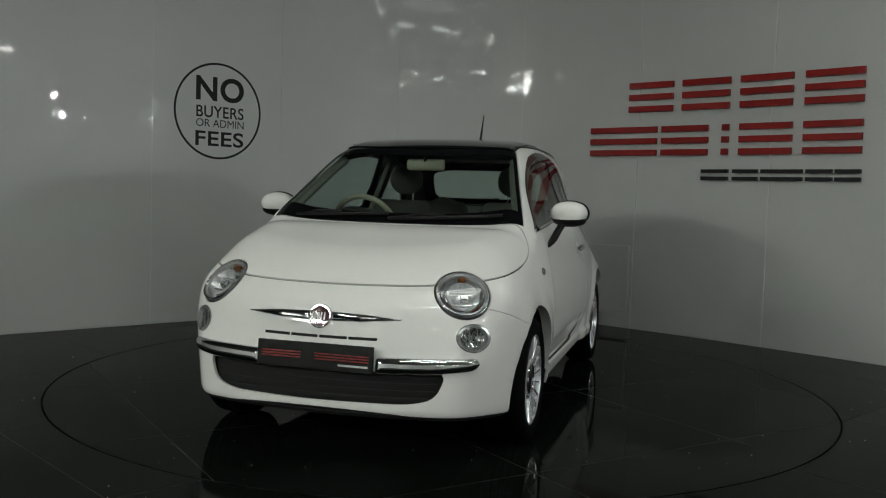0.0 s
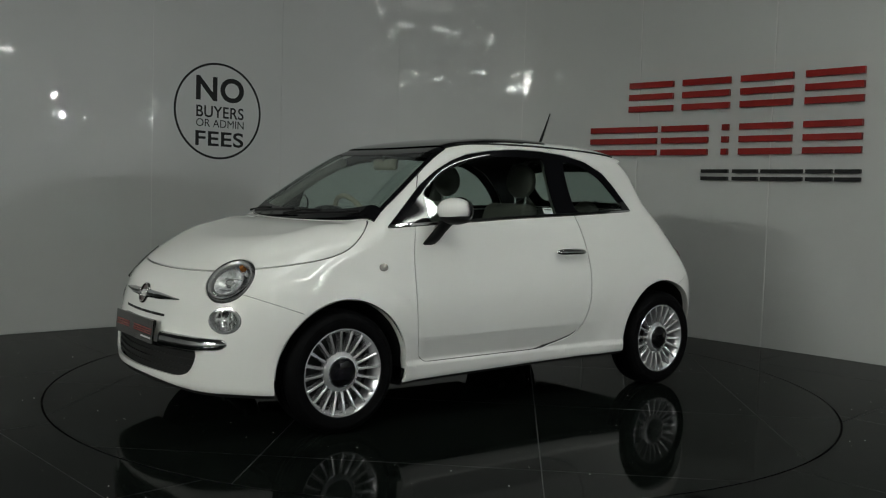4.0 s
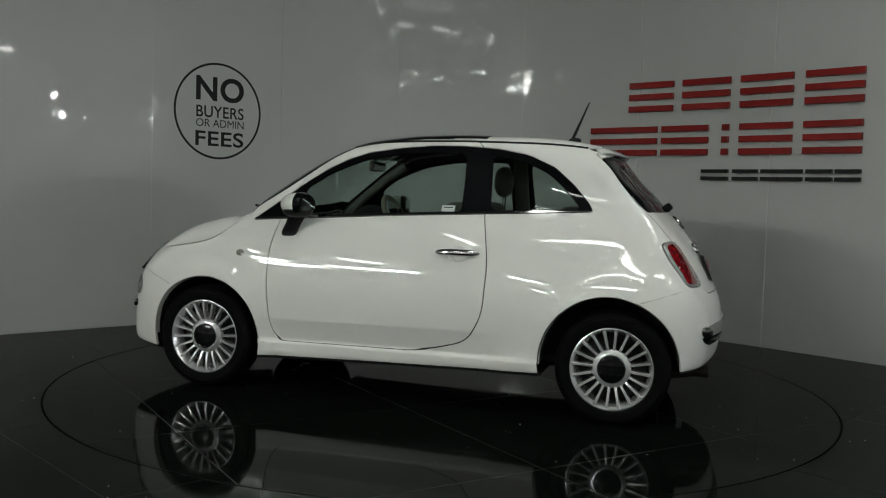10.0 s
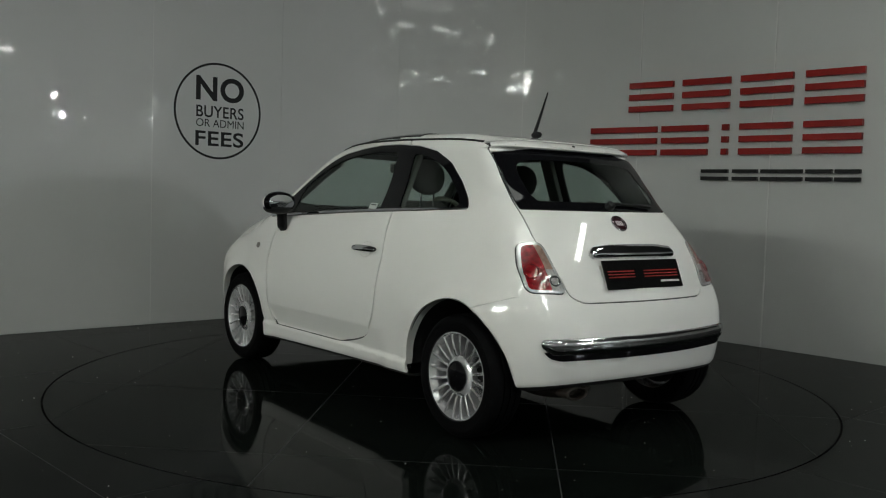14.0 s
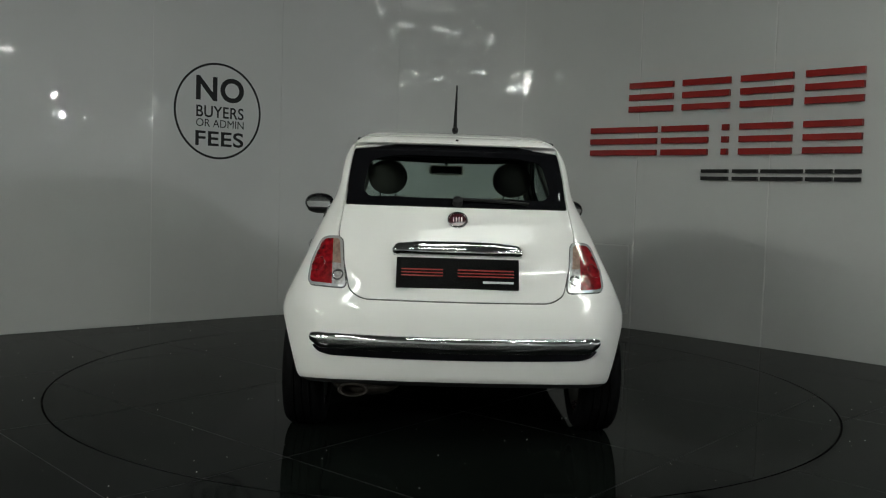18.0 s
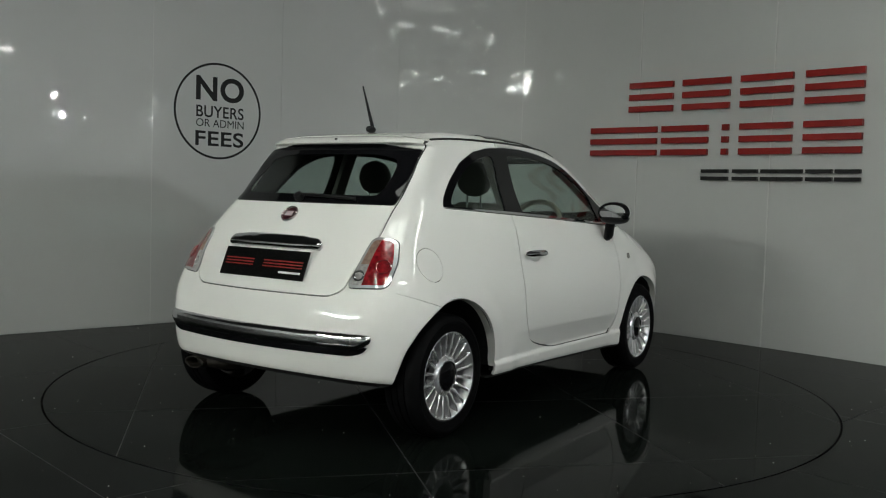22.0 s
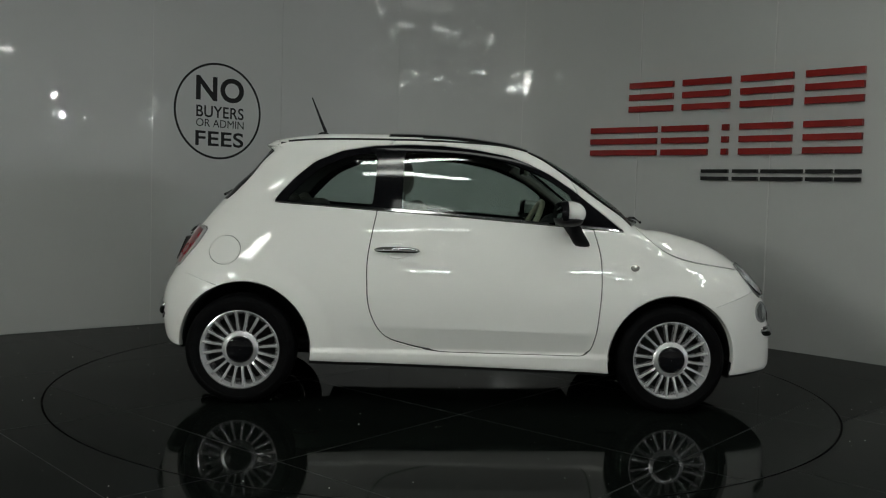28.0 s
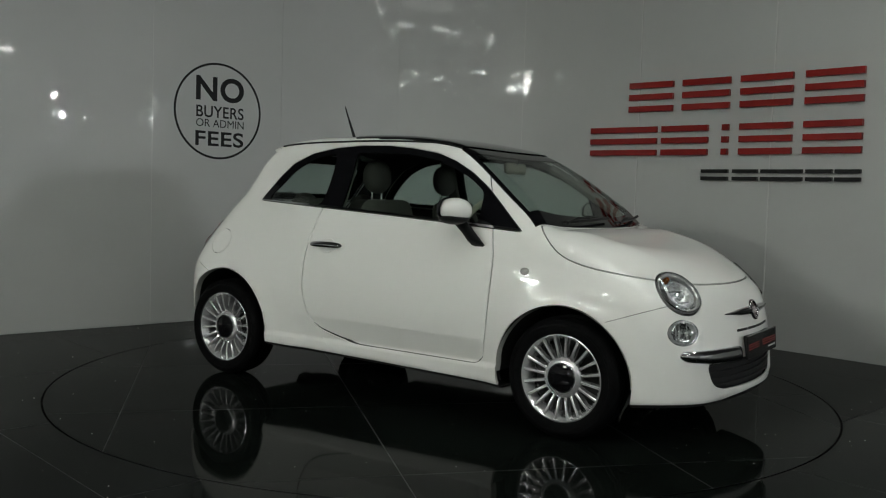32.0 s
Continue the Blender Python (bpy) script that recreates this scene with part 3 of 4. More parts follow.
def tidy(tris):
    """Drop slivers and turn all triangles outwards."""
    n = np.cross(tris[:, 1] - tris[:, 0], tris[:, 2] - tris[:, 0])
    ok = np.linalg.norm(n, axis=1) > 2e-9
    tris, n = tris[ok], n[ok]
    g = grad(skin, tris.mean(1))
    flip = (n * g).sum(1) < 0
    tris[flip] = tris[flip][:, ::-1]
    return tris


def cut(tris, field):
    """Split triangles along field(points) = 0. Returns those inside (below zero) and outside."""
    if not len(tris):
        return tris, tris
    v = field(tris)
    v = np.where(np.abs(v) < 1e-7, 1e-7, v)
    neg = v < 0
    count = neg.sum(1)
    inside, outside = [tris[count == 3]], [tris[count == 0]]
    for k, keep, other in ((1, inside, outside), (2, outside, inside)):
        sel = count == k
        if not sel.any():
            continue
        t, w, s = tris[sel], v[sel], neg[sel] if k == 1 else ~neg[sel]
        i = s.argmax(1)
        r = np.arange(len(t))
        a, b, c = t[r, i], t[r, (i + 1) % 3], t[r, (i + 2) % 3]
        va, vb, vc = w[r, i], w[r, (i + 1) % 3], w[r, (i + 2) % 3]
        ab = a + (b - a) * (va / (va - vb))[:, None]
        ac = a + (c - a) * (va / (va - vc))[:, None]
        keep.append(np.stack([a, ab, ac], 1))
        other += [np.stack([ab, b, c], 1), np.stack([ab, c, ac], 1)]
    return np.concatenate(inside), np.concatenate(outside)


def split4(t):
    """Each triangle into four, the new corners on the skin."""
    a, b, c = t[:, 0], t[:, 1], t[:, 2]
    m = snap(np.stack([(a + b) / 2, (b + c) / 2, (c + a) / 2], 1), 2)
    ab, bc, ca = m[:, 0], m[:, 1], m[:, 2]
    return np.concatenate([np.stack(q, 1) for q in ((a, ab, ca), (ab, b, bc), (ca, bc, c), (ab, bc, ca))])


def near_only(tris, field, reach=0.04):
    return np.abs(field(tris)).min(1) < reach


def refine(tris, field, levels=1, reach=0.035):
    """Finer triangles along the line field = 0; the others stay as they are."""
    for _ in range(levels):
        near = near_only(tris, field, reach)
        if not near.any():
            return tris
        tris = np.concatenate([tris[~near], split4(tris[near])])
        reach *= 0.6
    return tris


def skin_piece(field, levels=2, reach=0.05):
    """The skin inside the field, cut from finer triangles, for small raised things."""
    t = full_half[field(full_half).min(1) < reach]
    for _ in range(levels):
        t = split4(t)
        t = t[field(t).min(1) < reach * 0.5]
    return cut(t, field)[0]


def mirrored(t):
    m = t * np.array([1, -1, 1])
    return m[:, ::-1]


def weld(tris):
    q = np.round(tris.reshape(-1, 3) / 2e-5).astype(np.int64)
    key = ((q[:, 0] + 500000) * 1000003 + q[:, 1] + 500000) * 1000003 + q[:, 2] + 500000
    _, first, inv = np.unique(key, return_index=True, return_inverse=True)
    f = inv.reshape(-1, 3)
    f = f[(f[:, 0] != f[:, 1]) & (f[:, 1] != f[:, 2]) & (f[:, 0] != f[:, 2])]
    return tris.reshape(-1, 3)[first], f


def skin_part(name, tris, material, parent, label="", thick=0.012, out=0.0, dome=0.0, field=None, depth=0.02, tuck=None):
    """A piece of the skin with a back side and edges; out: how far it stands proud of the body."""
    p, f = weld(tris)
    n = grad(skin, p)
    n /= np.linalg.norm(n, axis=1)[:, None]
    n[np.abs(p[:, 1]) < 1e-5, 1] = 0
    if tuck:
        p = p - n * tuck(p)[:, None]
        n = grad(lambda q: skin(q) + tuck(q), p)
        n /= np.linalg.norm(n, axis=1)[:, None]
    a = p + n * out
    b = p + n * (out - thick)
    if dome:
        d = np.clip(1 + field(p) / depth, 0, 1)
        a = a + n * (dome * np.sqrt(np.maximum(1 - d * d, 0)))[:, None]
        fn = np.cross(a[f[:, 1]] - a[f[:, 0]], a[f[:, 2]] - a[f[:, 0]])
        n = np.zeros_like(a)
        for i in range(3):
            np.add.at(n, f[:, i], fn)
        n /= np.maximum(np.linalg.norm(n, axis=1), 1e-12)[:, None]
    e = np.concatenate([f[:, (0, 1)], f[:, (1, 2)], f[:, (2, 0)]])
    key = e.min(1) * len(p) + e.max(1)
    _, idx, cnt = np.unique(key, return_index=True, return_counts=True)
    rim = e[idx[cnt == 1]]
    k = len(p)
    verts = np.concatenate([a, b, a[rim[:, 0]], a[rim[:, 1]], b[rim[:, 1]], b[rim[:, 0]]])
    m = len(rim)
    base = 2 * k + np.arange(m)
    quads = np.stack([base, base + 3 * m, base + 2 * m, base + m], 1)
    en = np.cross(a[rim[:, 1]] - a[rim[:, 0]], n[rim[:, 0]])
    en /= np.maximum(np.linalg.norm(en, axis=1), 1e-9)[:, None]
    normals = np.concatenate([n, -n, en, en, en, en])
    faces = [tuple(t) for t in f.tolist()] + [tuple(t[::-1]) for t in (f + k).tolist()] + [tuple(t) for t in quads.tolist()]
    return mesh_ob(name, verts.tolist(), faces, material, parent, True, normals.tolist(), label)


def rounded(points, n=8):
    """A closed curve through the points."""
    p = np.array(points, float)
    out = []
    for i in range(len(p)):
        a, b, c, d = p[i - 1], p[i], p[(i + 1) % len(p)], p[(i + 2) % len(p)]
        for u in np.arange(n) / n:
            out.append(0.5 * (2 * b + (c - a) * u + (2 * a - 5 * b + 4 * c - d) * u * u + (3 * b - a - 3 * c + d) * u ** 3))
    return np.array(out)


def outline(poly, u, v):
    """Signed distance to a closed polygon, below zero inside."""
    poly = np.asarray(poly)
    (ul, vl), (uh, vh) = poly.min(0) - 0.06, poly.max(0) + 0.06
    away = np.hypot(np.maximum(np.maximum(ul - u, u - uh), 0), np.maximum(np.maximum(vl - v, v - vh), 0))
    far = away > 0
    if far.any():
        out = away + 0.05
        out[~far] = outline(poly, u[~far], v[~far]) if (~far).any() else 0
        return out
    best = np.full(u.shape, 1e9)
    odd = np.zeros(u.shape, bool)
    for i in range(len(poly)):
        (x0, y0), (x1, y1) = poly[i - 1], poly[i]
        ex, ey = x1 - x0, y1 - y0
        t = np.clip(((u - x0) * ex + (v - y0) * ey) / (ex * ex + ey * ey + 1e-12), 0, 1)
        best = np.minimum(best, (u - x0 - t * ex) ** 2 + (v - y0 - t * ey) ** 2)
        if y0 != y1:
            odd ^= ((y0 > v) != (y1 > v)) & (u < (x1 - x0) * (v - y0) / (y1 - y0) + x0)
    return np.where(odd, -1, 1) * np.sqrt(best)


def corners(points, r=0.03, n=5):
    """A polygon with its corners rounded by r."""
    p = [np.array(q, float) for q in points]
    out = []
    for i in range(len(p)):
        a, b, c = p[i - 1], p[i], p[(i + 1) % len(p)]
        la, lc = np.linalg.norm(a - b), np.linalg.norm(c - b)
        k = min(r, la * 0.45, lc * 0.45)
        s, e = b + (a - b) / la * k, b + (c - b) / lc * k
        for u in np.arange(n + 1) / n:
            out.append((1 - u) ** 2 * s + 2 * u * (1 - u) * b + u * u * e)
    return np.array(out)


def from_side(poly, lo=0.30):
    return lambda p: np.maximum(outline(poly, p[..., 0], p[..., 2]), lo - np.abs(p[..., 1]))


def from_front(poly, x0=1.2):
    return lambda p: np.maximum(outline(poly, np.abs(p[..., 1]), p[..., 2]), x0 - p[..., 0])


def from_back(poly, x0=-1.0):
    return lambda p: np.maximum(outline(poly, np.abs(p[..., 1]), p[..., 2]), p[..., 0] - x0)


def ball(c, r, squash=(1, 1, 1)):
    return lambda p: np.sqrt((((np.stack([p[..., 0], np.abs(p[..., 1]), p[..., 2]], -1) - np.array(c)) / np.array(squash)) ** 2).sum(-1)) - r


def inset(field, d):
    return lambda p: field(p) + d


WINDOW = corners([(0.885, 0.968), (0.729, 1.094), (0.612, 1.188), (0.494, 1.266), (0.375, 1.325), (0.256, 1.366), (0.074, 1.395), (-0.109, 1.411), (-0.295, 1.411), (-0.482, 1.398), (-0.650, 1.366), (-0.795, 1.303), (-0.900, 1.213), (-0.985, 1.120), (-1.012, 1.074), (-0.45, 1.045), (0.01, 1.022)], 0.02)
DOOR = corners([(0.715, 0.972), (0.752, 0.841), (0.757, 0.664), (0.737, 0.428), (0.706, 0.304), (-0.160, 0.308), (-0.402, 0.376), (-0.482, 0.530), (-0.494, 0.781), (-0.470, 0.931), (-0.448, 1.047), (-0.41, 1.45), (0.5, 1.45), (0.70, 1.05)], 0.12)
DOOR_GLASS = corners([(0.615, 0.995), (0.60, 1.16), (0.494, 1.232), (0.375, 1.285), (0.256, 1.328), (0.074, 1.358), (-0.109, 1.370), (-0.31, 1.366), (-0.318, 1.045)], 0.03)
QUARTER_GLASS = corners([(-0.475, 1.060), (-0.455, 1.362), (-0.62, 1.335), (-0.760, 1.272), (-0.86, 1.185), (-0.955, 1.084)], 0.05)
HATCH_GLASS = corners([(-0.6, 1.080), (0.528, 1.082), (0.522, 1.23), (0.506, 1.358), (0.3, 1.379), (-0.3, 1.384)], 0.008)
HATCH_CLEAR = corners([(-0.6, 1.120), (0.448, 1.124), (0.438, 1.23), (0.420, 1.305), (0.3, 1.328), (-0.3, 1.330)], 0.05)
TAILGATE = corners([(-0.7, 0.668), (0.418, 0.668), (0.480, 0.700), (0.505, 0.80), (0.548, 0.945), (0.534, 1.085), (0.526, 1.23), (0.511, 1.358), (0.498, 1.408), (0.3, 1.432), (-0.7, 1.438)], 0.03)
TAIL_LAMP = corners([(0.524, 0.938), (0.622, 0.930), (0.666, 0.82), (0.676, 0.715), (0.488, 0.708), (0.506, 0.79)], 0.035)
LOW_GRILLE = corners([(-0.7, 0.27), (0.40, 0.275), (0.50, 0.30), (0.545, 0.41), (-0.7, 0.405)], 0.05)
HOOD_EDGE = spline([(1.95, 0.735), (1.70, 0.748), (1.60, 0.764), (1.515, 0.780), (1.359, 0.803), (1.187, 0.836), (1.10, 0.872), (0.964, 0.985), (0.85, 1.1)])
FOG_SQUASH = (1, 1, 0.76)
HEAD_C, HEAD_R = (1.618, 0.558, 0.720), 0.120
FOG_C, FOG_R = (1.668, 0.622, 0.548), 0.078


def arch_field(p):
    d = [np.hypot(p[..., 0] - ax, p[..., 2] - az) - ar for ax, az, ar in ARCHES]
    return np.maximum(np.minimum(*d), 0.45 - np.abs(p[..., 1]))


def cowl_field(p):
    """Below zero on the windscreen's part of the skin."""
    xs = p[..., 0] + 0.26 * p[..., 1] ** 2
    edge = 0.50 + (0.672 - 0.50) * np.clip((p[..., 0] - 0.36) / 0.57, -0.6, 1.2)
    return np.maximum.reduce([xs - 1.045, 0.40 - p[..., 0] - 0.10 * p[..., 1] ** 2, np.abs(p[..., 1]) - edge])


def roof_glass_field(p):
    x, y = p[..., 0], np.abs(p[..., 1])
    return np.maximum.reduce([x + 0.10 * y * y - 0.399, -0.40 - x, y - (0.475 + 0.02 * ramp(x, -0.4, 0.4)), 1.2 - p[..., 2]])


def hood_field(p):
    """Below zero on the bonnet."""
    x, z = p[..., 0], p[..., 2]
    return np.maximum.reduce([HOOD_EDGE(x) - z, 1.053 - (x + 0.26 * p[..., 1] ** 2)])


def seam_rows(p):
    """Below zero between bumper seams and ends: front and rear bumper lines on the flanks."""
    x, z, y = p[..., 0], p[..., 2], np.abs(p[..., 1])
    front_line = np.maximum(np.abs(z - (0.60 + 0.35 * (x - 1.42))) - 0.0014, np.abs(x - 1.50) - 0.13)
    rear_line = np.maximum(np.abs(z - (0.640 - 0.32 * (x + 1.30))) - 0.0012, np.abs(x + 1.37) - 0.11)
    return np.minimum(front_line, rear_line)


def ledge_line(p):
    """Zero along the spoiler's lip."""
    return np.maximum(np.abs(p[..., 2] - 1.382) - 0.012, p[..., 0] + 0.90)


SEAM = 0.0030
car = new("car")
car.empty_display_size = 0.5
tagged(car, "small white three-door hatchback with chrome trim parked on the turntable", "car")
whole = tetra_skin()
half = whole[whole[:, :, 1].mean(1) >= -1e-9]
full_half = half.copy()
gap_tris = []
PIECES = {}


def take(name, field, gap=0.0, fine=1):
    """Cut a piece out of the body, with an open joint round it."""
    global half
    half = refine(half, field, fine)
    if gap:
        ring, half = cut(half, inset(field, -gap))
        piece, joint = cut(ring, inset(field, gap))
        gap_tris.append(joint)
    else:
        piece, half = cut(half, field)
    PIECES[name] = piece
    return piece


half = refine(half, ledge_line, 2, 0.03)
full_half = half.copy()
take("arch", arch_field)
under = lambda p: np.maximum(p[..., 2] - BELLY(p[..., 0]) - 0.022, -2)
take("underbody", under)
take("chin", lambda p: np.maximum(p[..., 2] - (0.247 - 0.055 * np.clip(np.abs(p[..., 1]) / 0.68, 0, 1) ** 2), 1.47 - p[..., 0]))
take("head", ball(HEAD_C, HEAD_R, (1, 0.98, 1.0)), 0.0045)
take("fog", ball(FOG_C, FOG_R, FOG_SQUASH), 0.002, 2)
take("tail", from_back(TAIL_LAMP, -1.15), 0.002)
take("window", from_side(WINDOW), 0.002)
take("screen", cowl_field, 0.003)
take("roofglass", roof_glass_field, 0.004)
take("hood", hood_field, SEAM)
take("hatchglass", from_back(HATCH_GLASS, -0.95), 0.002)
take("tailgate", from_back(TAILGATE, -0.95), SEAM)
take("door", from_side(DOOR), SEAM)
take("grille", from_front(LOW_GRILLE, 1.3), 0.0)
take("seam", seam_rows, 0.0, 3)
gap_tris.append(PIECES["seam"])


def both(t):
    return np.concatenate([t, mirrored(t)])


right = mirrored(half)
fuel_field = ball((-1.248, 0.722, 0.813), 0.083)
fuel, right = cut(right, inset(fuel_field, -0.0018))
fuel, joint = cut(fuel, inset(fuel_field, 0.0018))
body = skin_part("body", np.concatenate([half, right]), M_PAINT, car, thick=0.014)
skin_part("bonnet", both(PIECES["hood"]), M_PAINT, car, thick=0.014)
tailgate = skin_part("tailgate", both(PIECES["tailgate"]), M_PAINT, car, thick=0.014)
skin_part("underbody", both(PIECES["underbody"]), M_UNDER, car, "black underbody", thick=0.01)
skin_part("chin_lip", both(PIECES["chin"]), M_PLASTIC, car, "matt black lower lip of the front bumper", thick=0.01, out=-0.006)
skin_part("joint_seal", both(np.concatenate(gap_tris)), M_SEAL, car, "black rubber seal in the panel gaps", thick=0.006, out=-0.009)
skin_part("radiator_grille", both(PIECES["grille"]), M_GRILLE, car, "black lower grille", thick=0.01, out=-0.03)
skin_part("fuel_flap_seal", joint, M_SEAL, car, "dark joint round the fuel flap", thick=0.004, out=-0.006)
SCREEN_CLEAR = lambda p: np.maximum.reduce([p[..., 0] + 0.26 * p[..., 1] ** 2 - 0.975, 0.485 - p[..., 0] - 0.10 * p[..., 1] ** 2, cowl_field(p) + 0.022])
screen_clear, screen_border = cut(PIECES["screen"], SCREEN_CLEAR)
skin_part("windscreen_border", both(screen_border), M_BLACK_GLOSS, car, "black glass border", thick=0.005, out=-0.002)
skin_part("windscreen", both(screen_clear), M_SCREEN, car, "clear windscreen", thick=0.0045, out=-0.002)
skin_part("glass_roof", both(PIECES["roofglass"]), M_ROOFGLASS, car, "black glass roof panel", thick=0.02, out=0.004)
clear, frit = cut(PIECES["hatchglass"], from_back(HATCH_CLEAR, -0.95))
skin_part("rear_window", both(clear), M_GLASS, tailgate, "tinted rear window", thick=0.004)
skin_part("rear_window_border", both(frit), M_BLACK_GLOSS, tailgate, "black glass border", thick=0.005)
# the doors turn inwards below a crease
crease = lambda p: np.interp(p[..., 0], (-0.42, 0.1, 0.7), (0.443, 0.435, 0.412)) - p[..., 2]


def door_tuck(p):
    c, x = crease(p), p[..., 0]
    return 0.065 * (c + np.sqrt(c * c + 4e-6)) * ramp(x, -0.47, -0.36) * (1 - ramp(x, 0.68, 0.745))


door_skin = np.concatenate(cut(refine(PIECES["door"], crease, 2), crease))
for sign, pick in ((1, lambda t: t), (-1, mirrored)):
    door = skin_part("door", pick(door_skin), M_PAINT, car, thick=0.03, tuck=door_tuck)
    glass, rest = cut(PIECES["window"], from_side(DOOR_GLASS))
    skin_part("door_window", pick(glass), M_GLASS, door, "tinted door window", thick=0.004, out=-0.004)
    glass, rest = cut(rest, from_side(QUARTER_GLASS))
    skin_part("quarter_window", pick(glass), M_GLASS, car, "tinted rear side window", thick=0.004, out=-0.002)
    skin_part("window_frame", pick(rest), M_BLACK_GLOSS, car, "black window frame", thick=0.012, out=-0.001)


def on_skin(p, out=0.0, up=(0, 0, 1)):
    """A pose on the skin nearest p: local z points outwards, local y upwards."""
    q = np.array(p, float)
    for _ in range(12):
        g = grad(skin, q)
        q = q - g * skin(q) / (g @ g)
    n = Vector(grad(skin, q)).normalized()
    x = Vector(up).cross(n).normalized()
    y = n.cross(x)
    m = Matrix((x, y, n)).transposed().to_4x4()
    m.translation = Vector(q) + n * out
    return m


def lathe_part(name, profile, m, material, parent, label="", n=40):
    v, f = lathe(profile, n, "Z")
    bm = bm_from(v, f)
    bm.transform(m)
    return part(name, bm, material, parent, label, True)


# inner lining, floor pan, wheel wells
skin_part("inner_lining", both(np.concatenate([half, PIECES["door"]])), M_LINING, car, "dark inner lining", thick=0.004, out=-0.034)
part("floor_pan", box(2.6, 1.25, 0.05, Matrix.Translation((-0.05, 0, 0.30)), 0.01), M_UNDER, car, "dark floor pan")
for ax, az, ar in ARCHES:
    for sign in (1, -1):
        v, f = [], []
        n = 28
        for i in range(n + 1):
            a = radians(-2 + 184 * i / n)
            r = ar - 0.004
            px, pz = ax + r * math.cos(a), az + r * math.sin(a)
            ys = np.linspace(0.47, 0.80, 67)
            inside = skin(np.stack([np.full(67, px), ys, np.full(67, pz)], 1)) < -0.006
            for yy in (float(ys[inside].max()) if inside.any() else 0.6, 0.47):
                v.append((ax + r * math.cos(a), sign * yy, az + r * math.sin(a)))
            v.append((ax, sign * 0.47, az))
        for i in range(n):
            f += [(3 * i, 3 * i + 1, 3 * i + 4, 3 * i + 3), (3 * i + 1, 3 * i + 2, 3 * i + 5, 3 * i + 4)]
        bm = bm_from(v, f)
        part("wheel_well", bm, M_UNDER, car, "black wheel arch liner", True)
        fv, ff = [], []
        for i in range(n + 1):
            ox, oy, oz = v[3 * i]
            cx, cz = (ox - ax) * 0.996, (oz - az) * 0.996
            fv += [(ax + cx, oy + sign * 0.007, az + cz), (ax + cx * 0.994, oy - sign * 0.028, az + cz * 0.994), (ax + cx * 1.003, oy - sign * 0.028, az + cz * 1.003)]
        for i in range(n):
            ff += [(3 * i, 3 * i + 1, 3 * i + 4, 3 * i + 3), (3 * i + 1, 3 * i + 2, 3 * i + 5, 3 * i + 4)]
        part("arch_flange", bm_from(fv, ff), M_PAINT, car, "white rolled edge of the wheel arch", True)


# wheels
def tyre_profile():
    return [(0.198, -0.085), (0.215, -0.093), (0.245, -0.095), (0.272, -0.088), (0.287, -0.070), (0.2905, -0.05), (0.2905, -0.040), (0.284, -0.038), (0.284, -0.034), (0.2915, -0.032), (0.292, -0.005), (0.285, -0.003), (0.285, 0.003), (0.292, 0.005), (0.2915, 0.032), (0.284, 0.034), (0.284, 0.038), (0.2905, 0.040), (0.2905, 0.05), (0.287, 0.070), (0.272, 0.088), (0.262, 0.0925), (0.260, 0.0945), (0.250, 0.0955), (0.248, 0.094), (0.225, 0.094), (0.212, 0.090), (0.206, 0.082)]


def build_wheel():
    # black backing disc, added so the gaps between the spokes look shaded
    v, f = lathe([(0.03, 0.02), (0.13, 0.02), (0.172, 0.0), (0.172, -0.02), (0.03, -0.02)], 32)
    wheel = part("wheel", bm_from(v, f), M_UNDER, car, "alloy wheel with black tyre", True)
    v, f = lathe(tyre_profile(), 72)
    part("tyre", bm_from(v, f), M_RUBBER, wheel, "black rubber tyre", True)
    v, f = lathe([(0.198, -0.08), (0.188, -0.06), (0.178, 0.0), (0.183, 0.05), (0.190, 0.066), (0.196, 0.078), (0.2045, 0.088), (0.209, 0.0865), (0.209, 0.080), (0.200, 0.070)], 64)
    part("rim", bm_from(v, f), M_ALLOY, wheel, "silver alloy rim", True)
    v, f = lathe([(0.001, 0.055), (0.066, 0.055), (0.070, 0.068), (0.074, 0.073), (0.086, 0.071), (0.096, 0.062), (0.099, 0.048), (0.096, 0.03)], 48)
    part("hub", bm_from(v, f), M_ALLOY, wheel, "silver wheel hub", True)
    v, f = lathe([(0.001, 0.079), (0.060, 0.078), (0.067, 0.074)], 40)
    part("centre_cap", bm_from(v, f), M_BLACK_GLOSS, wheel, "black centre cap", True)
    v, f = lathe([(0.066, 0.073), (0.068, 0.0785), (0.072, 0.0785), (0.074, 0.071)], 40)
    part("cap_ring", bm_from(v, f), M_CHROME, wheel, "chrome cap ring", True)
    bm = bmesh.new()
    rows = []
    for r, w, top, deep in ((0.092, 0.0090, 0.063, 0.030), (0.106, 0.0085, 0.072, 0.032), (0.150, 0.0078, 0.079, 0.040), (0.186, 0.0092, 0.083, 0.046), (0.199, 0.0105, 0.083, 0.056)):
        rows.append([bm.verts.new((s * w * k, h, r)) for s, k, h in ((-1, 1.0, deep), (-1, 0.8, top - 0.004), (-0.5, 0.8, top), (0.5, 0.8, top), (1, 0.8, top - 0.004), (1, 1.0, deep))])
    for a, b in zip(rows, rows[1:]):
        for k in range(5):
            bm.faces.new((a[k], a[k + 1], b[k + 1], b[k]))
    bm.faces.new(rows[0])
    bm.faces.new(rows[-1])
    spoke = part("spoke", bm, M_ALLOY, wheel, "", True)
    for i in range(1, 20):
        o = new("spoke", spoke.data)
        o.parent = wheel
        o.matrix_basis = Matrix.Rotation(2 * math.pi * i / 20, 4, "Y")
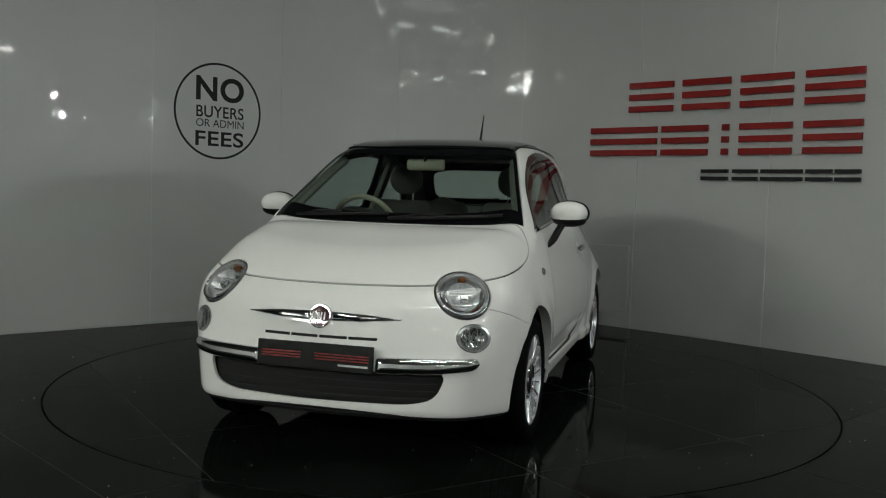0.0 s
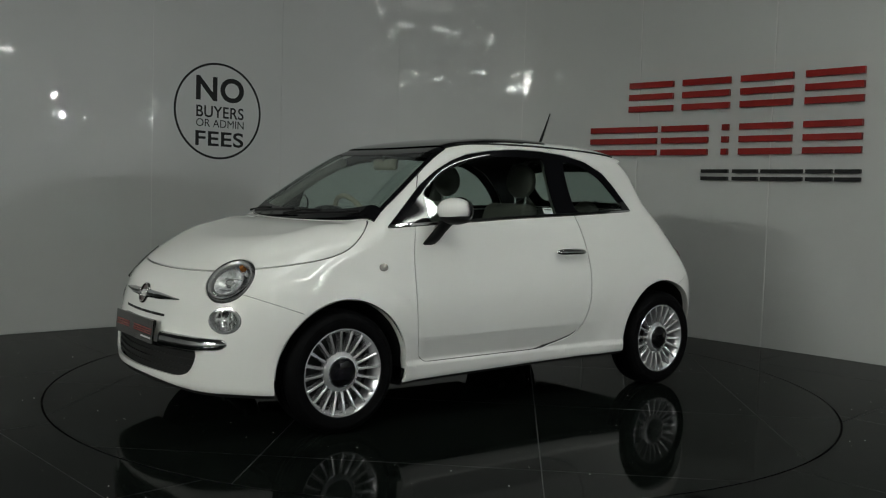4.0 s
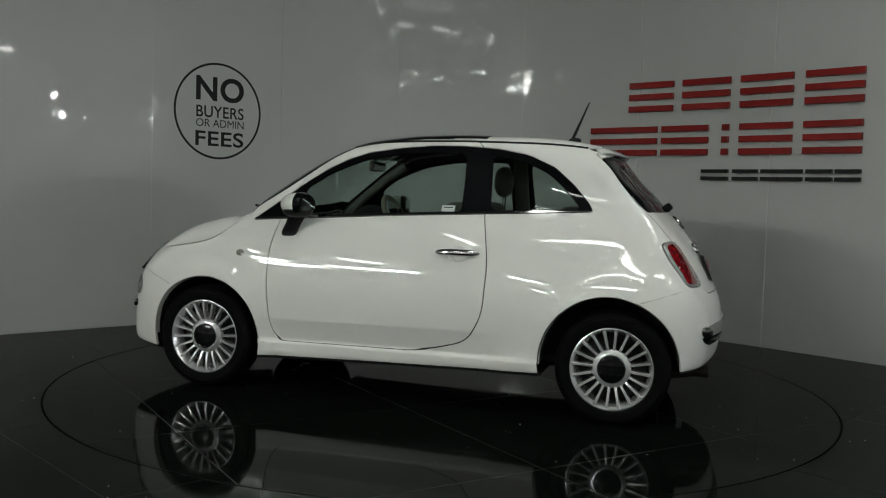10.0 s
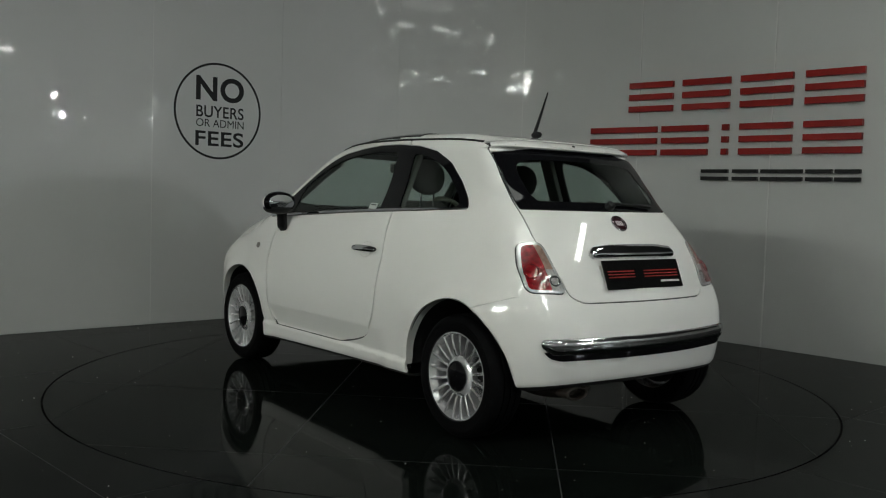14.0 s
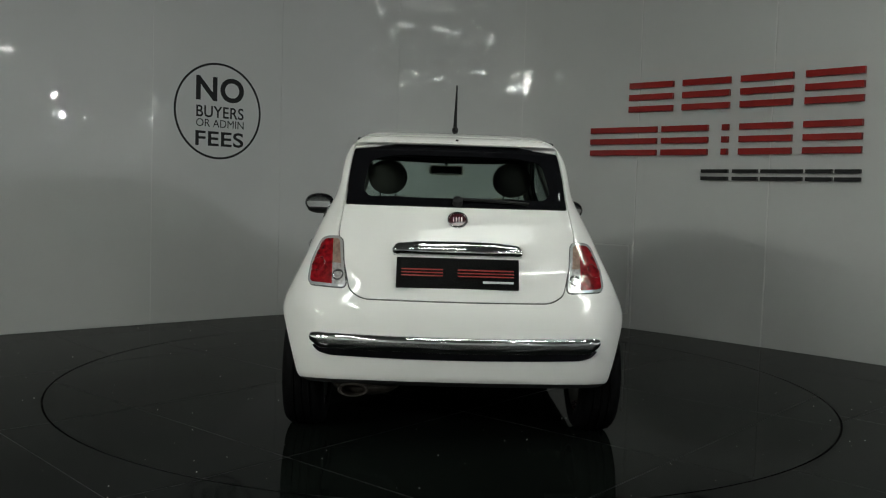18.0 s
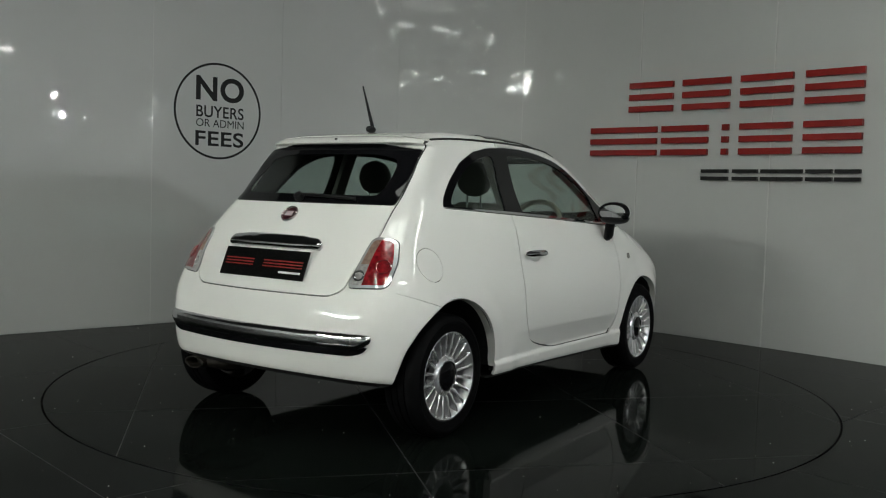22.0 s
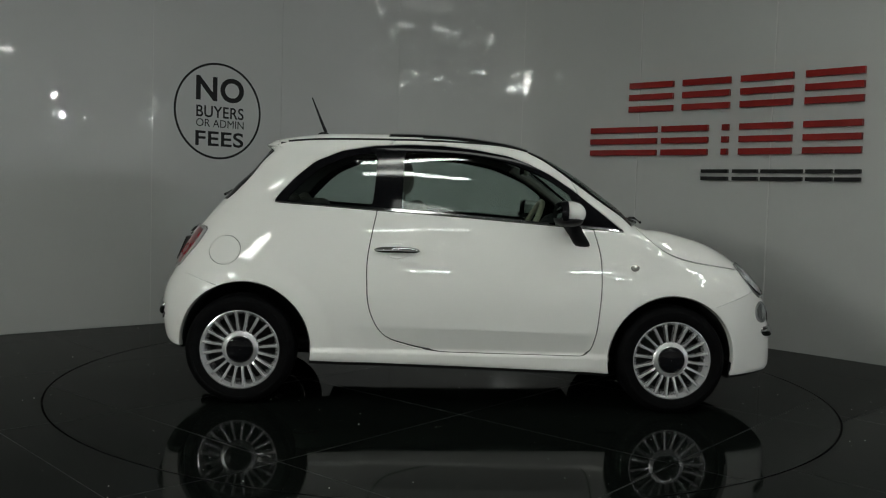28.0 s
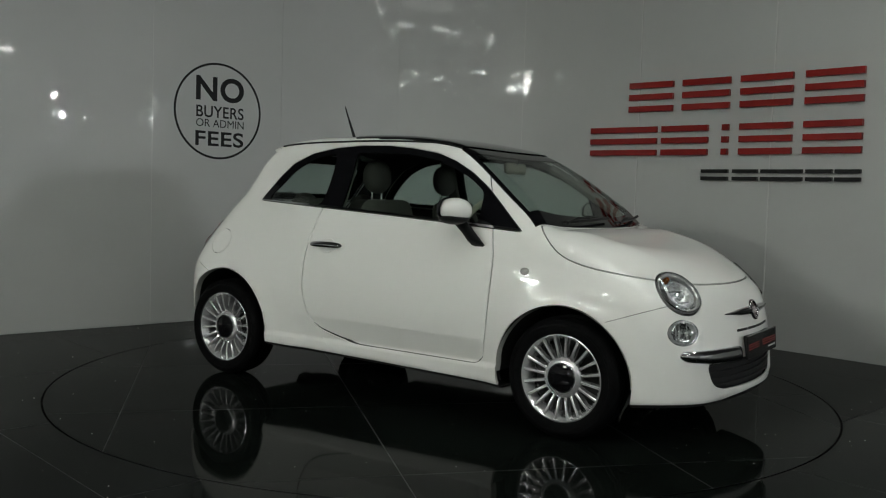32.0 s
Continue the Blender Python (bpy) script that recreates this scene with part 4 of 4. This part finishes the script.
    v, f = lathe([(0.03, -0.012), (0.125, -0.012), (0.125, 0.004), (0.03, 0.004)], 40)
    part("brake_disc", bm_from(v, f), mat("brake_steel", (0.18, 0.17, 0.16), 0.4, metal=1.0, noise_scale=30, vary=0.3), wheel, "dull steel brake disc", True)
    return wheel


wheel = build_wheel()
wheel.matrix_basis = pose(1.15, 0.700, 0.292, 0, 4, 0)
copy_thing(wheel, pose(-1.15, 0.697, 0.292, 0, 31, 0))
copy_thing(wheel, pose(1.15, -0.700, 0.292, 0, 12, 180))
copy_thing(wheel, pose(-1.15, -0.697, 0.292, 0, 7, 180))


# lamps
def lamp_unit(name, c, r, sign, piece, pick, depth, squash=(1, 1, 1)):
    ring_field = ball(c, r - 0.014, squash)
    lens, ring = cut(piece, ring_field)
    lens2, _ = cut(piece, ball(c, r - 0.004, squash))
    head = skin_part(name, pick(ring), M_LAMP_RING, car, "silver ringed lamp with clear lens", thick=0.03, out=0.004)
    skin_part("lens", pick(lens2), M_LENS, head, "clear lens", thick=0.003, out=0.007)
    m = on_skin((c[0], sign * c[1], c[2]))
    m = m @ Matrix.Diagonal((1, squash[2], 1, 1))
    dark = mat("lamp_bowl_silver", (0.82, 0.82, 0.83), 0.14, metal=1.0, noise_scale=70, vary=0.25, bump=0.5, bump_scale=45) if name == "headlamp" else mat("fog_bowl_silver", (0.80, 0.80, 0.80), 0.14, metal=1.0, noise_scale=90, vary=0.3, bump=0.5, bump_scale=60)
    lathe_part("bowl", [(r * 0.93, -0.004), (r * 0.86, -0.03), (r * 0.70, -depth * 0.8), (r * 0.4, -depth), (0.001, -depth)], m, dark, head, "faceted reflector bowl")
    lathe_part("bezel_groove", [(r * 0.96, -0.003), (r * 0.93, -0.011), (r * 0.90, -0.011)], m, M_BLACK_GLOSS, head, "dark groove inside the ring")
    lathe_part("bezel", [(r * 0.905, -0.012), (r * 0.88, -0.008), (r * 0.82, -0.012), (r * 0.79, -0.026)], m, M_LAMP_RING, head, "satin silver inner bezel")
    if name == "headlamp":
        shift = m @ Matrix.Translation((0.0, -0.014, 0))
        lathe_part("beam_reflector", [(0.072, -0.012), (0.070, -0.004), (0.064, -0.010), (0.052, -0.034), (0.03, -0.048), (0.001, -0.052)], shift, M_REFLECTOR, head, "bright round reflector")
        for oy, long in ((-0.034, 0.090), (0.030, 0.096)):
            part("reflector_rib", box(long, 0.004, 0.006, shift @ Matrix.Translation((0, oy, -0.026)), 0.001, 1), M_LAMP_RIM, head, "grey reflector step")
        part("beam_shield", box(0.034, 0.022, 0.012, shift @ Matrix.Translation((0.004, -0.002, -0.012)), 0.003, 2), M_LAMP_RING, head, "silver beam shield")
        lathe_part("bulb_cap", [(0.001, -0.008), (0.018, -0.010), (0.022, -0.02), (0.022, -0.045)], shift, M_CHROME, head, "chrome bulb cap", 20)
        lathe_part("indicator_bulb", [(0.001, -0.012), (0.010, -0.014), (0.014, -0.024), (0.014, -0.04)], m @ Matrix.Translation((0.012 * sign, 0.084, 0)), M_AMBER, head, "amber indicator bulb", 20)
    else:
        lathe_part("bulb_cap", [(0.001, -0.006), (0.014, -0.008), (0.016, -0.02), (0.016, -0.04)], m, M_CHROME, head, "chrome bulb cap", 20)
        for o in (-0.035, -0.018, 0.018, 0.035):
            b = box(0.003, 2 * math.sqrt(max(r * r * 0.8 - o * o, 1e-4)), 0.004, m @ Matrix.Translation((o, 0, -0.012)))
            part("reflector_rib", b, M_CHROME, head, "chrome rib")
    return head


for sign, pick in ((1, lambda t: t), (-1, mirrored)):
    lamp_unit("headlamp", HEAD_C, HEAD_R, sign, PIECES["head"], pick, 0.075)
    lamp_unit("fog_lamp", FOG_C, FOG_R, sign, PIECES["fog"], pick, 0.045, FOG_SQUASH)
    # tail lamp: chrome-grey surround, red lens, clear inner strip with amber above
    t = PIECES["tail"]
    inner, rim = cut(refine(t, inset(from_back(TAIL_LAMP, -1.1), 0.014), 1), lambda p: np.maximum(from_back(TAIL_LAMP, -1.1)(p) + 0.014, np.abs(p[..., 1]) - 0.672 + 0.13 * (p[..., 2] - 0.72)))
    strip, red = cut(inner, lambda p: np.abs(p[..., 1]) - (0.562 + 0.04 * (p[..., 2] - 0.82)))
    top, clear = cut(strip, lambda p: 0.815 - p[..., 2])
    tail = skin_part("tail_lamp", pick(rim), M_LAMP_RING, car, "red and clear tail lamp", thick=0.03, out=0.006)
    skin_part("red_lens", pick(red), M_RED, tail, "glossy red lens", thick=0.02, out=0.007)
    skin_part("amber_lens", pick(top), M_LAMP_AMBER, tail, "pale amber lens", thick=0.02, out=0.006)
    skin_part("clear_lens", pick(clear), M_LAMP_CLEAR, tail, "clear lens", thick=0.02, out=0.006)
    for z, y in ((0.79, 0.612),):
        m = on_skin((-1.45, sign * y, z), 0.0075)
        lathe_part("lens_ring", [(0.030, 0.0), (0.034, 0.003), (0.038, 0.0)], m, M_RED, tail, "moulded red ring", 32)
    m = on_skin((-1.5, sign * 0.526, 0.752), 0.004)
    lathe_part("reversing_bulb", [(0.024, 0.0), (0.027, 0.004), (0.021, 0.004), (0.010, -0.004), (0.001, -0.006)], m, M_CHROME, tail, "chrome bulb bowl", 24)
    # mirrors
    mirror_ = part("door_mirror", ellipsoid((0.088, 0.102, 0.066), (0.0, 0.0, 0.0), lambda p: p.x > -0.052), M_PAINT, car, "white door mirror on a black arm", True)
    mirror_.matrix_basis = pose(0.560, sign * 0.838, 1.064, 0, 0, -8 * sign)
    part("mirror_rim", ellipsoid((0.078, 0.108, 0.071), (-0.016, 0, 0), lambda p: p.x < -0.026, flat=-0.062), M_BLACK_GLOSS, mirror_, "black mirror rim", True)
    v, f = lathe([(0.001, 0.0), (0.9, 0.0), (1.0, -0.02)], 32, "X")
    part("mirror_glass", bm_from([(-0.064 + p[0] * 0.05, p[1] * 0.080, p[2] * 0.047) for p in v], f), M_MIRROR, mirror_, "mirror glass", True)
    part("under_cover", ellipsoid((0.080, 0.095, 0.040), (-0.004, 0, -0.034), lambda p: p.z < -0.03), M_PLASTIC, mirror_, "black lower shell", True)
    arm = arm_bm([(0.555, 0.820, 1.030), (0.583, 0.800, 0.992), (0.612, 0.780, 0.950), (0.640, 0.764, 0.908), (0.658, 0.752, 0.884)], [(0.050, 0.034), (0.046, 0.030), (0.042, 0.028), (0.044, 0.028), (0.036, 0.018)])
    for vert in arm.verts:
        vert.co.y *= sign
    part("mirror_arm", arm, M_PLASTIC, car, "black mirror arm", True)
    # door handle, side repeater, chrome sill line of the window
    m = on_skin((-0.335, sign * 0.78, 0.838))
    v, f = lathe([(0.0175 * max(1 - abs(i / 10) ** 4, 0.0004) ** 0.5, 0.122 * i / 10) for i in range(-10, 11)], 16, "X")
    b = bm_from([(p[0], p[1], p[2] * 0.62 + 0.030 - 0.9 * p[0] ** 2) for p in v], f)
    b.transform(m)
    part("door_handle", b, M_CHROME, car, "chrome door handle", True)
    lathe_part("handle_recess", [(0.046, 0.0002), (0.043, 0.0030), (0.038, 0.0022), (0.020, 0.0008), (0.001, 0.0006)], m @ Matrix.Translation((0.0, 0, 0.0006)) @ Matrix.Diagonal((1.25, 0.95, 1, 1)), M_PAINT, car, "shallow finger recess")
    m = on_skin((0.935, sign * 0.79, 0.785))
    lathe_part("side_repeater", [(0.024, 0.0), (0.022, 0.005), (0.012, 0.009), (0.001, 0.010)], m @ Matrix.Diagonal((1, 0.8, 1, 1)), M_REPEATER, car, "small clear side repeater", 24)
    trim, _ = cut(PIECES["window"], lambda p: 0.0 + p[..., 2] - np.interp(p[..., 0], (-0.99, -0.45, 0.01, 0.885), (1.066, 1.045, 1.022, 0.968)) - 0.013)
    skin_part("window_trim", pick(trim), M_CHROME, car, "thin chrome window strip", thick=0.010, out=0.005)
    # chrome bumper bars
    fld = from_front(corners([(0.255, 0.398), (0.50, 0.402), (0.635, 0.415), (0.658, 0.442), (0.642, 0.469), (0.255, 0.466)], 0.018), 1.3)
    skin_part("front_bumper_bar", pick(skin_piece(fld)), M_CHROME, car, "chrome front bumper bar", thick=0.02, out=0.004, dome=0.018, field=fld, depth=0.030)
    fld = from_front(corners([(0.050, 0.637), (0.050, 0.598), (0.18, 0.600), (0.345, 0.614), (0.345, 0.619), (0.18, 0.633)], 0.004), 1.3)
    skin_part("nose_bar", pick(skin_piece(fld)), M_CHROME, car, "chrome moustache bar", thick=0.012, out=0.003, dome=0.012, field=fld, depth=0.018)
    fld = from_front(corners([(0.062, 0.621), (0.062, 0.610), (0.18, 0.610), (0.300, 0.6155), (0.300, 0.6175), (0.18, 0.619)], 0.003), 1.3)
    skin_part("nose_bar_inlay", pick(skin_piece(fld)), M_BLACK_GLOSS, car, "black inlay in the moustache bar", thick=0.006, out=0.0155)
fld = from_back(corners([(-0.7, 0.446), (0.60, 0.446), (0.648, 0.480), (0.648, 0.512), (0.62, 0.518), (-0.7, 0.518)], 0.02), -1.2)
skin_part("rear_bumper_bar", both(skin_piece(fld)), M_CHROME, car, "chrome rear bumper bar", thick=0.02, out=0.006, dome=0.017, field=fld, depth=0.028)
bar = skin_piece(from_back(corners([(-0.7, 0.418), (0.56, 0.418), (0.610, 0.432), (0.632, 0.455), (0.632, 0.460), (-0.7, 0.460)], 0.03), -1.2))
skin_part("rear_bumper_insert", both(bar), M_BLACK_GLOSS, car, "black gloss bumper insert", thick=0.02, out=0.007)
for y0, y1 in ((0.003, 0.126), (0.132, 0.255)):
    slot = skin_piece(from_front(corners([(y0, 0.529), (y1, 0.529), (y1, 0.541), (y0, 0.541)], 0.004), 1.3))
    for pick in (lambda t: t, mirrored):
        skin_part("air_slot", pick(slot), M_GAP, car, "black air slot", thick=0.003, out=0.001)
# grille bars
for z in (0.295, 0.325, 0.355, 0.385):
    bar = skin_piece(from_front(corners([(-0.7, z - 0.006), (0.515 - 0.25 * (0.39 - z), z - 0.006), (0.515 - 0.25 * (0.39 - z), z + 0.006), (-0.7, z + 0.006)], 0.002), 1.3))
    skin_part("grille_bar", both(bar), M_GRILLE, car, "black grille bar", thick=0.012, out=-0.014)

# badges
def badge(p, r, core):
    m = on_skin(p, 0.002)
    b = lathe_part("badge", [(r, -0.004), (r, 0.003), (r * 0.97, 0.007), (r * 0.91, 0.0095), (r * 0.84, 0.0095), (r * 0.79, 0.007), (r * 0.77, 0.004)], m, M_CHROME, car, "round chrome badge with dark red core")
    lathe_part("badge_core", [(r * 0.78, 0.004), (r * 0.6, 0.0046), (0.001, 0.005)], m, core, b, "dark red enamel")
    for o in (-0.3, -0.1, 0.1, 0.3):
        part("badge_bar", box(r * 0.11, r * 0.60, 0.002, m @ Matrix.Translation((o * r * 1.3, 0, 0.0056)), 0.0006, 1), M_WHITEINK, b, "raised pale bar")


badge((1.81, 0.0, 0.615), 0.052, M_BADGE_RED)
badge((-1.42, 0.0, 1.022), 0.048, M_BADGE_RED)


# number plates with plain bars
def plate(m, w, h):
    p = part("number_plate", box(w, h, 0.008, m, 0.002, 1), M_PLATE, car, "black show plate with red and white bars")
    for a, b in ((-0.46, -0.12), (0.0, 0.46)):
        for yy in (0.11, 0.01, -0.09):
            part("print_bar", box((b - a) * w, 0.04 * h, 0.001, m @ Matrix.Translation(((a + b) / 2 * w, yy * h, 0.0047))), M_REDINK, p, "red bar")
    part("print_bar", box(0.25 * w, 0.07 * h, 0.001, m @ Matrix.Translation((0.33 * w, -0.27 * h, 0.0047))), M_WHITEINK, p, "white bar")


plate(Matrix.Translation((1.862, 0, 0.456)) @ pose(0, 0, 0, 90, 0, 90) @ pose(0, 0, 0, -4, 0, 0), 0.52, 0.111)
plate(Matrix.Translation((-1.588, 0, 0.790)) @ pose(0, 0, 0, 90, 0, -90) @ pose(0, 0, 0, -22, 0, 0), 0.545, 0.142)
part("plate_mount", box(0.03, 0.40, 0.10, Matrix.Translation((1.842, 0, 0.455))), M_PLASTIC, car, "black plate mount")
fld = from_back(corners([(-0.5, 0.864), (0.290, 0.860), (0.298, 0.880), (0.275, 0.908), (0.15, 0.920), (-0.5, 0.924)], 0.02), -1.2)
skin_part("hatch_handle", both(skin_piece(fld)), M_CHROME, tailgate, "chrome tailgate handle", thick=0.03, out=0.012, dome=0.02, field=fld, depth=0.024)

# fuel flap, exhaust, aerial, wipers
skin_part("fuel_flap", fuel, M_PAINT, car, thick=0.01)
v, f = lathe([(0.036, 0.10), (0.040, 0.0), (0.036, -0.004), (0.031, 0.0), (0.030, 0.09)], 32, "X")
part("exhaust_tip", bm_from([(-1.615 + p[0], 0.45 + p[1] * 1.7, 0.262 + p[2] * 0.75) for p in v], f), M_EXHAUST, car, "stained oval exhaust tip", True)
part("exhaust_box", ellipsoid((0.20, 0.17, 0.055), (-1.40, 0.40, 0.265), lambda p: True), M_EXHAUST, car, "rusty exhaust box", True)
aerial = part("aerial_base", ellipsoid((0.040, 0.018, 0.020), (-0.812, 0, 1.480), lambda p: True), M_PLASTIC, car, "black aerial base", True)
part("aerial", tube_bm([(-0.800, 0, 1.495), (-0.845, 0, 1.60), (-0.888, 0, 1.704)], 0.010, 8, taper=0.35), M_PLASTIC, car, "black rod aerial", True)
for y0, y1 in ((0.02, 0.56), (-0.50, 0.0)):
    pts = []
    for i in range(9):
        y = y0 + (y1 - y0) * i / 8
        m = on_skin((1.035 - 0.26 * y * y - 0.05 * i / 8, y, 1.0), 0.02)
        pts.append(m.translation)
    w = part("wiper_blade", tube_bm(pts, 0.008, 8), M_PLASTIC, car, "black wiper blade", True)
    part("wiper_arm", tube_bm([pts[0] + Vector((0.03, 0, 0.0)), (pts[0] + pts[4]) / 2 + Vector((0.01, 0, 0.018)), pts[4] + Vector((0, 0, 0.012))], 0.007, 8), M_PLASTIC, car, "black wiper arm", True)
pts = [on_skin((-1.35, y, 1.122), 0.012).translation for y in np.linspace(0.0, -0.34, 8)]
part("rear_wiper", tube_bm(pts, 0.008, 8), M_PLASTIC, car, "black rear wiper", True)
m = on_skin((-1.36, 0.0, 1.108))
lathe_part("rear_wiper_hub", [(0.024, 0.0), (0.022, 0.03), (0.012, 0.036), (0.001, 0.036)], m, M_PLASTIC, car, "black wiper hub", 20)
for sign in (1, -1):
    pts = [on_skin((x, sign * (0.512 - 0.02 * ramp(x, 0.0, 0.35)), 1.44), 0.001).translation for x in np.linspace(0.30, -0.96, 16)]
    part("roof_strip", tube_bm(pts, 0.007, 6), M_PLASTIC, car, "black roof gutter strip", True)
m = on_skin((-1.10, 0.0, 1.425))
lathe_part("washer_jet", [(0.008, 0.0), (0.007, 0.006), (0.001, 0.007)], m, M_PLASTIC, car, "black washer jet", 12)

m = on_skin((-0.245, 0.68, 1.072), -0.002)
part("window_sticker", box(0.072, 0.036, 0.002, m), M_STICKER, car, "small pale sticker on the door window")
part("sticker_print", box(0.050, 0.006, 0.001, m @ Matrix.Translation((0, 0.006, 0.0018))), M_VINYL, car, "dark bar on the sticker")

# cabin
dash = part("dashboard", box(0.36, 1.24, 0.20, Matrix.Translation((0.72, 0, 0.865)), 0.07, 4), M_LINING, car, "dark dashboard", True)
part("dash_panel", box(0.05, 1.15, 0.14, Matrix.Translation((0.545, 0, 0.86)), 0.02, 3), M_IVORY, dash, "ivory dash panel", True)
part("binnacle", ellipsoid((0.12, 0.17, 0.10), (0.58, -0.36, 0.965), lambda p: p.z > 0.86), M_LINING, dash, "dark instrument hood", True)
W = pose(0.400, -0.36, 0.955, 0, -64, 0)
ringp = [W @ Vector((0.18 * math.cos(2 * math.pi * i / 36), 0.18 * math.sin(2 * math.pi * i / 36), 0)) for i in range(36)]
steer = part("steering_wheel", tube_bm(ringp, 0.016, 10, closed=True), M_IVORY, car, "ivory leather steering wheel", True)
part("wheel_boss", ellipsoid((0.062, 0.075, 0.03), (0, 0, 0.0), lambda p: True, m=W), M_LINING, steer, "dark airbag boss", True)
for a in (0, 150, 210):
    d = Vector((math.cos(radians(a + 90)), math.sin(radians(a + 90)), 0))
    part("wheel_spoke", tube_bm([W @ (d * 0.05), W @ (d * 0.172)], 0.013, 8), M_LINING, steer, "dark spoke", True)
part("steering_column", tube_bm([W @ Vector((0, 0, 0)), (0.62, -0.36, 0.86)], 0.035, 10), M_LINING, car, "dark steering column", True)


def seat(x, y, back, wide, low=0.0):
    s = part("front_seat" if not low else "rear_seat", box(0.50, wide, 0.16, Matrix.Translation((x + 0.22, y, 0.50)), 0.05, 3), M_SEAT, car, "grey-beige cloth car seat", True)
    b = box(0.13, wide, 0.62, None, 0.055, 4)
    for vert in b.verts:
        vert.co.y *= 1 - 0.28 * max(0, vert.co.z) / 0.31
    b.transform(pose(x - 0.06, y, 0.80, 0, -back, 0))
    part("backrest", b, M_SEAT, s, "", True)
    hx = x - 0.06 - 0.46 * math.sin(radians(back)) - 0.02
    part("headrest", ellipsoid((0.062, 0.118, 0.105), (hx, y, 1.235 - low), lambda p: True), M_SEAT, s, "round headrest", True)
    for o in (-0.045, 0.045):
        part("headrest_post", tube_bm([(hx, y + o, 1.06 - low), (hx, y + o, 1.19 - low)], 0.006, 8), M_CHROME, s, "chrome headrest post", True)
    return s


seat(-0.11, 0.36, 16, 0.50)
seat(-0.11, -0.36, 16, 0.50)
seat(-0.72, 0.29, 20, 0.52, 0.205)
seat(-0.72, -0.29, 20, 0.52, 0.205)
part("parcel_shelf", box(0.34, 1.04, 0.03, Matrix.Translation((-1.12, 0, 0.99)), 0.012, 2), M_LINING, car, "dark parcel shelf", True)
im = part("interior_mirror", box(0.035, 0.225, 0.065, Matrix.Translation((0.42, 0.0, 1.305)), 0.02, 3), M_IVORY, car, "pale interior mirror", True)
part("mirror_face", box(0.004, 0.20, 0.05, Matrix.Translation((0.401, 0, 1.305)), 0.001, 1), M_MIRROR, im, "mirror glass")
part("mirror_stem", tube_bm([(0.425, 0, 1.32), (0.44, 0, 1.375)], 0.012, 8), M_LINING, im, "dark stem", True)
for sign in (1, -1):
    part("belt_pillar", box(0.09, 0.035, 0.44, pose(-0.395, sign * 0.560, 1.19, 22 * sign, 0, 0), 0.01, 2), M_IVORYDARK, car, "pale inner pillar trim", True)
    pts = [on_skin((x, sign * (0.50 + 0.172 * (x - 0.36) / 0.57 + 0.02), z), -0.045).translation for x, z in ((0.92, 1.0), (0.75, 1.15), (0.55, 1.28), (0.40, 1.36))]
    part("screen_pillar", tube_bm(pts, 0.028, 8), M_IVORYDARK, car, "pale windscreen pillar trim", True)


# ---- motion ----
TURN_START, TURN_RATE = 244.55, -8.993


def motions():
    rows, spins = [], []
    for t in range(0, 33):
        a = TURN_START + TURN_RATE * t
        c, s = math.cos(radians(a)), math.sin(radians(a))
        rows.append((float(t), pose(0.0475 * c, 0.0475 * s, 0.0, 0, 0, a)))
        spins.append((float(t), pose(0, 0, 0, 0, 0, a)))
    walk(car, rows)
    walk(turntable, spins)


motions()
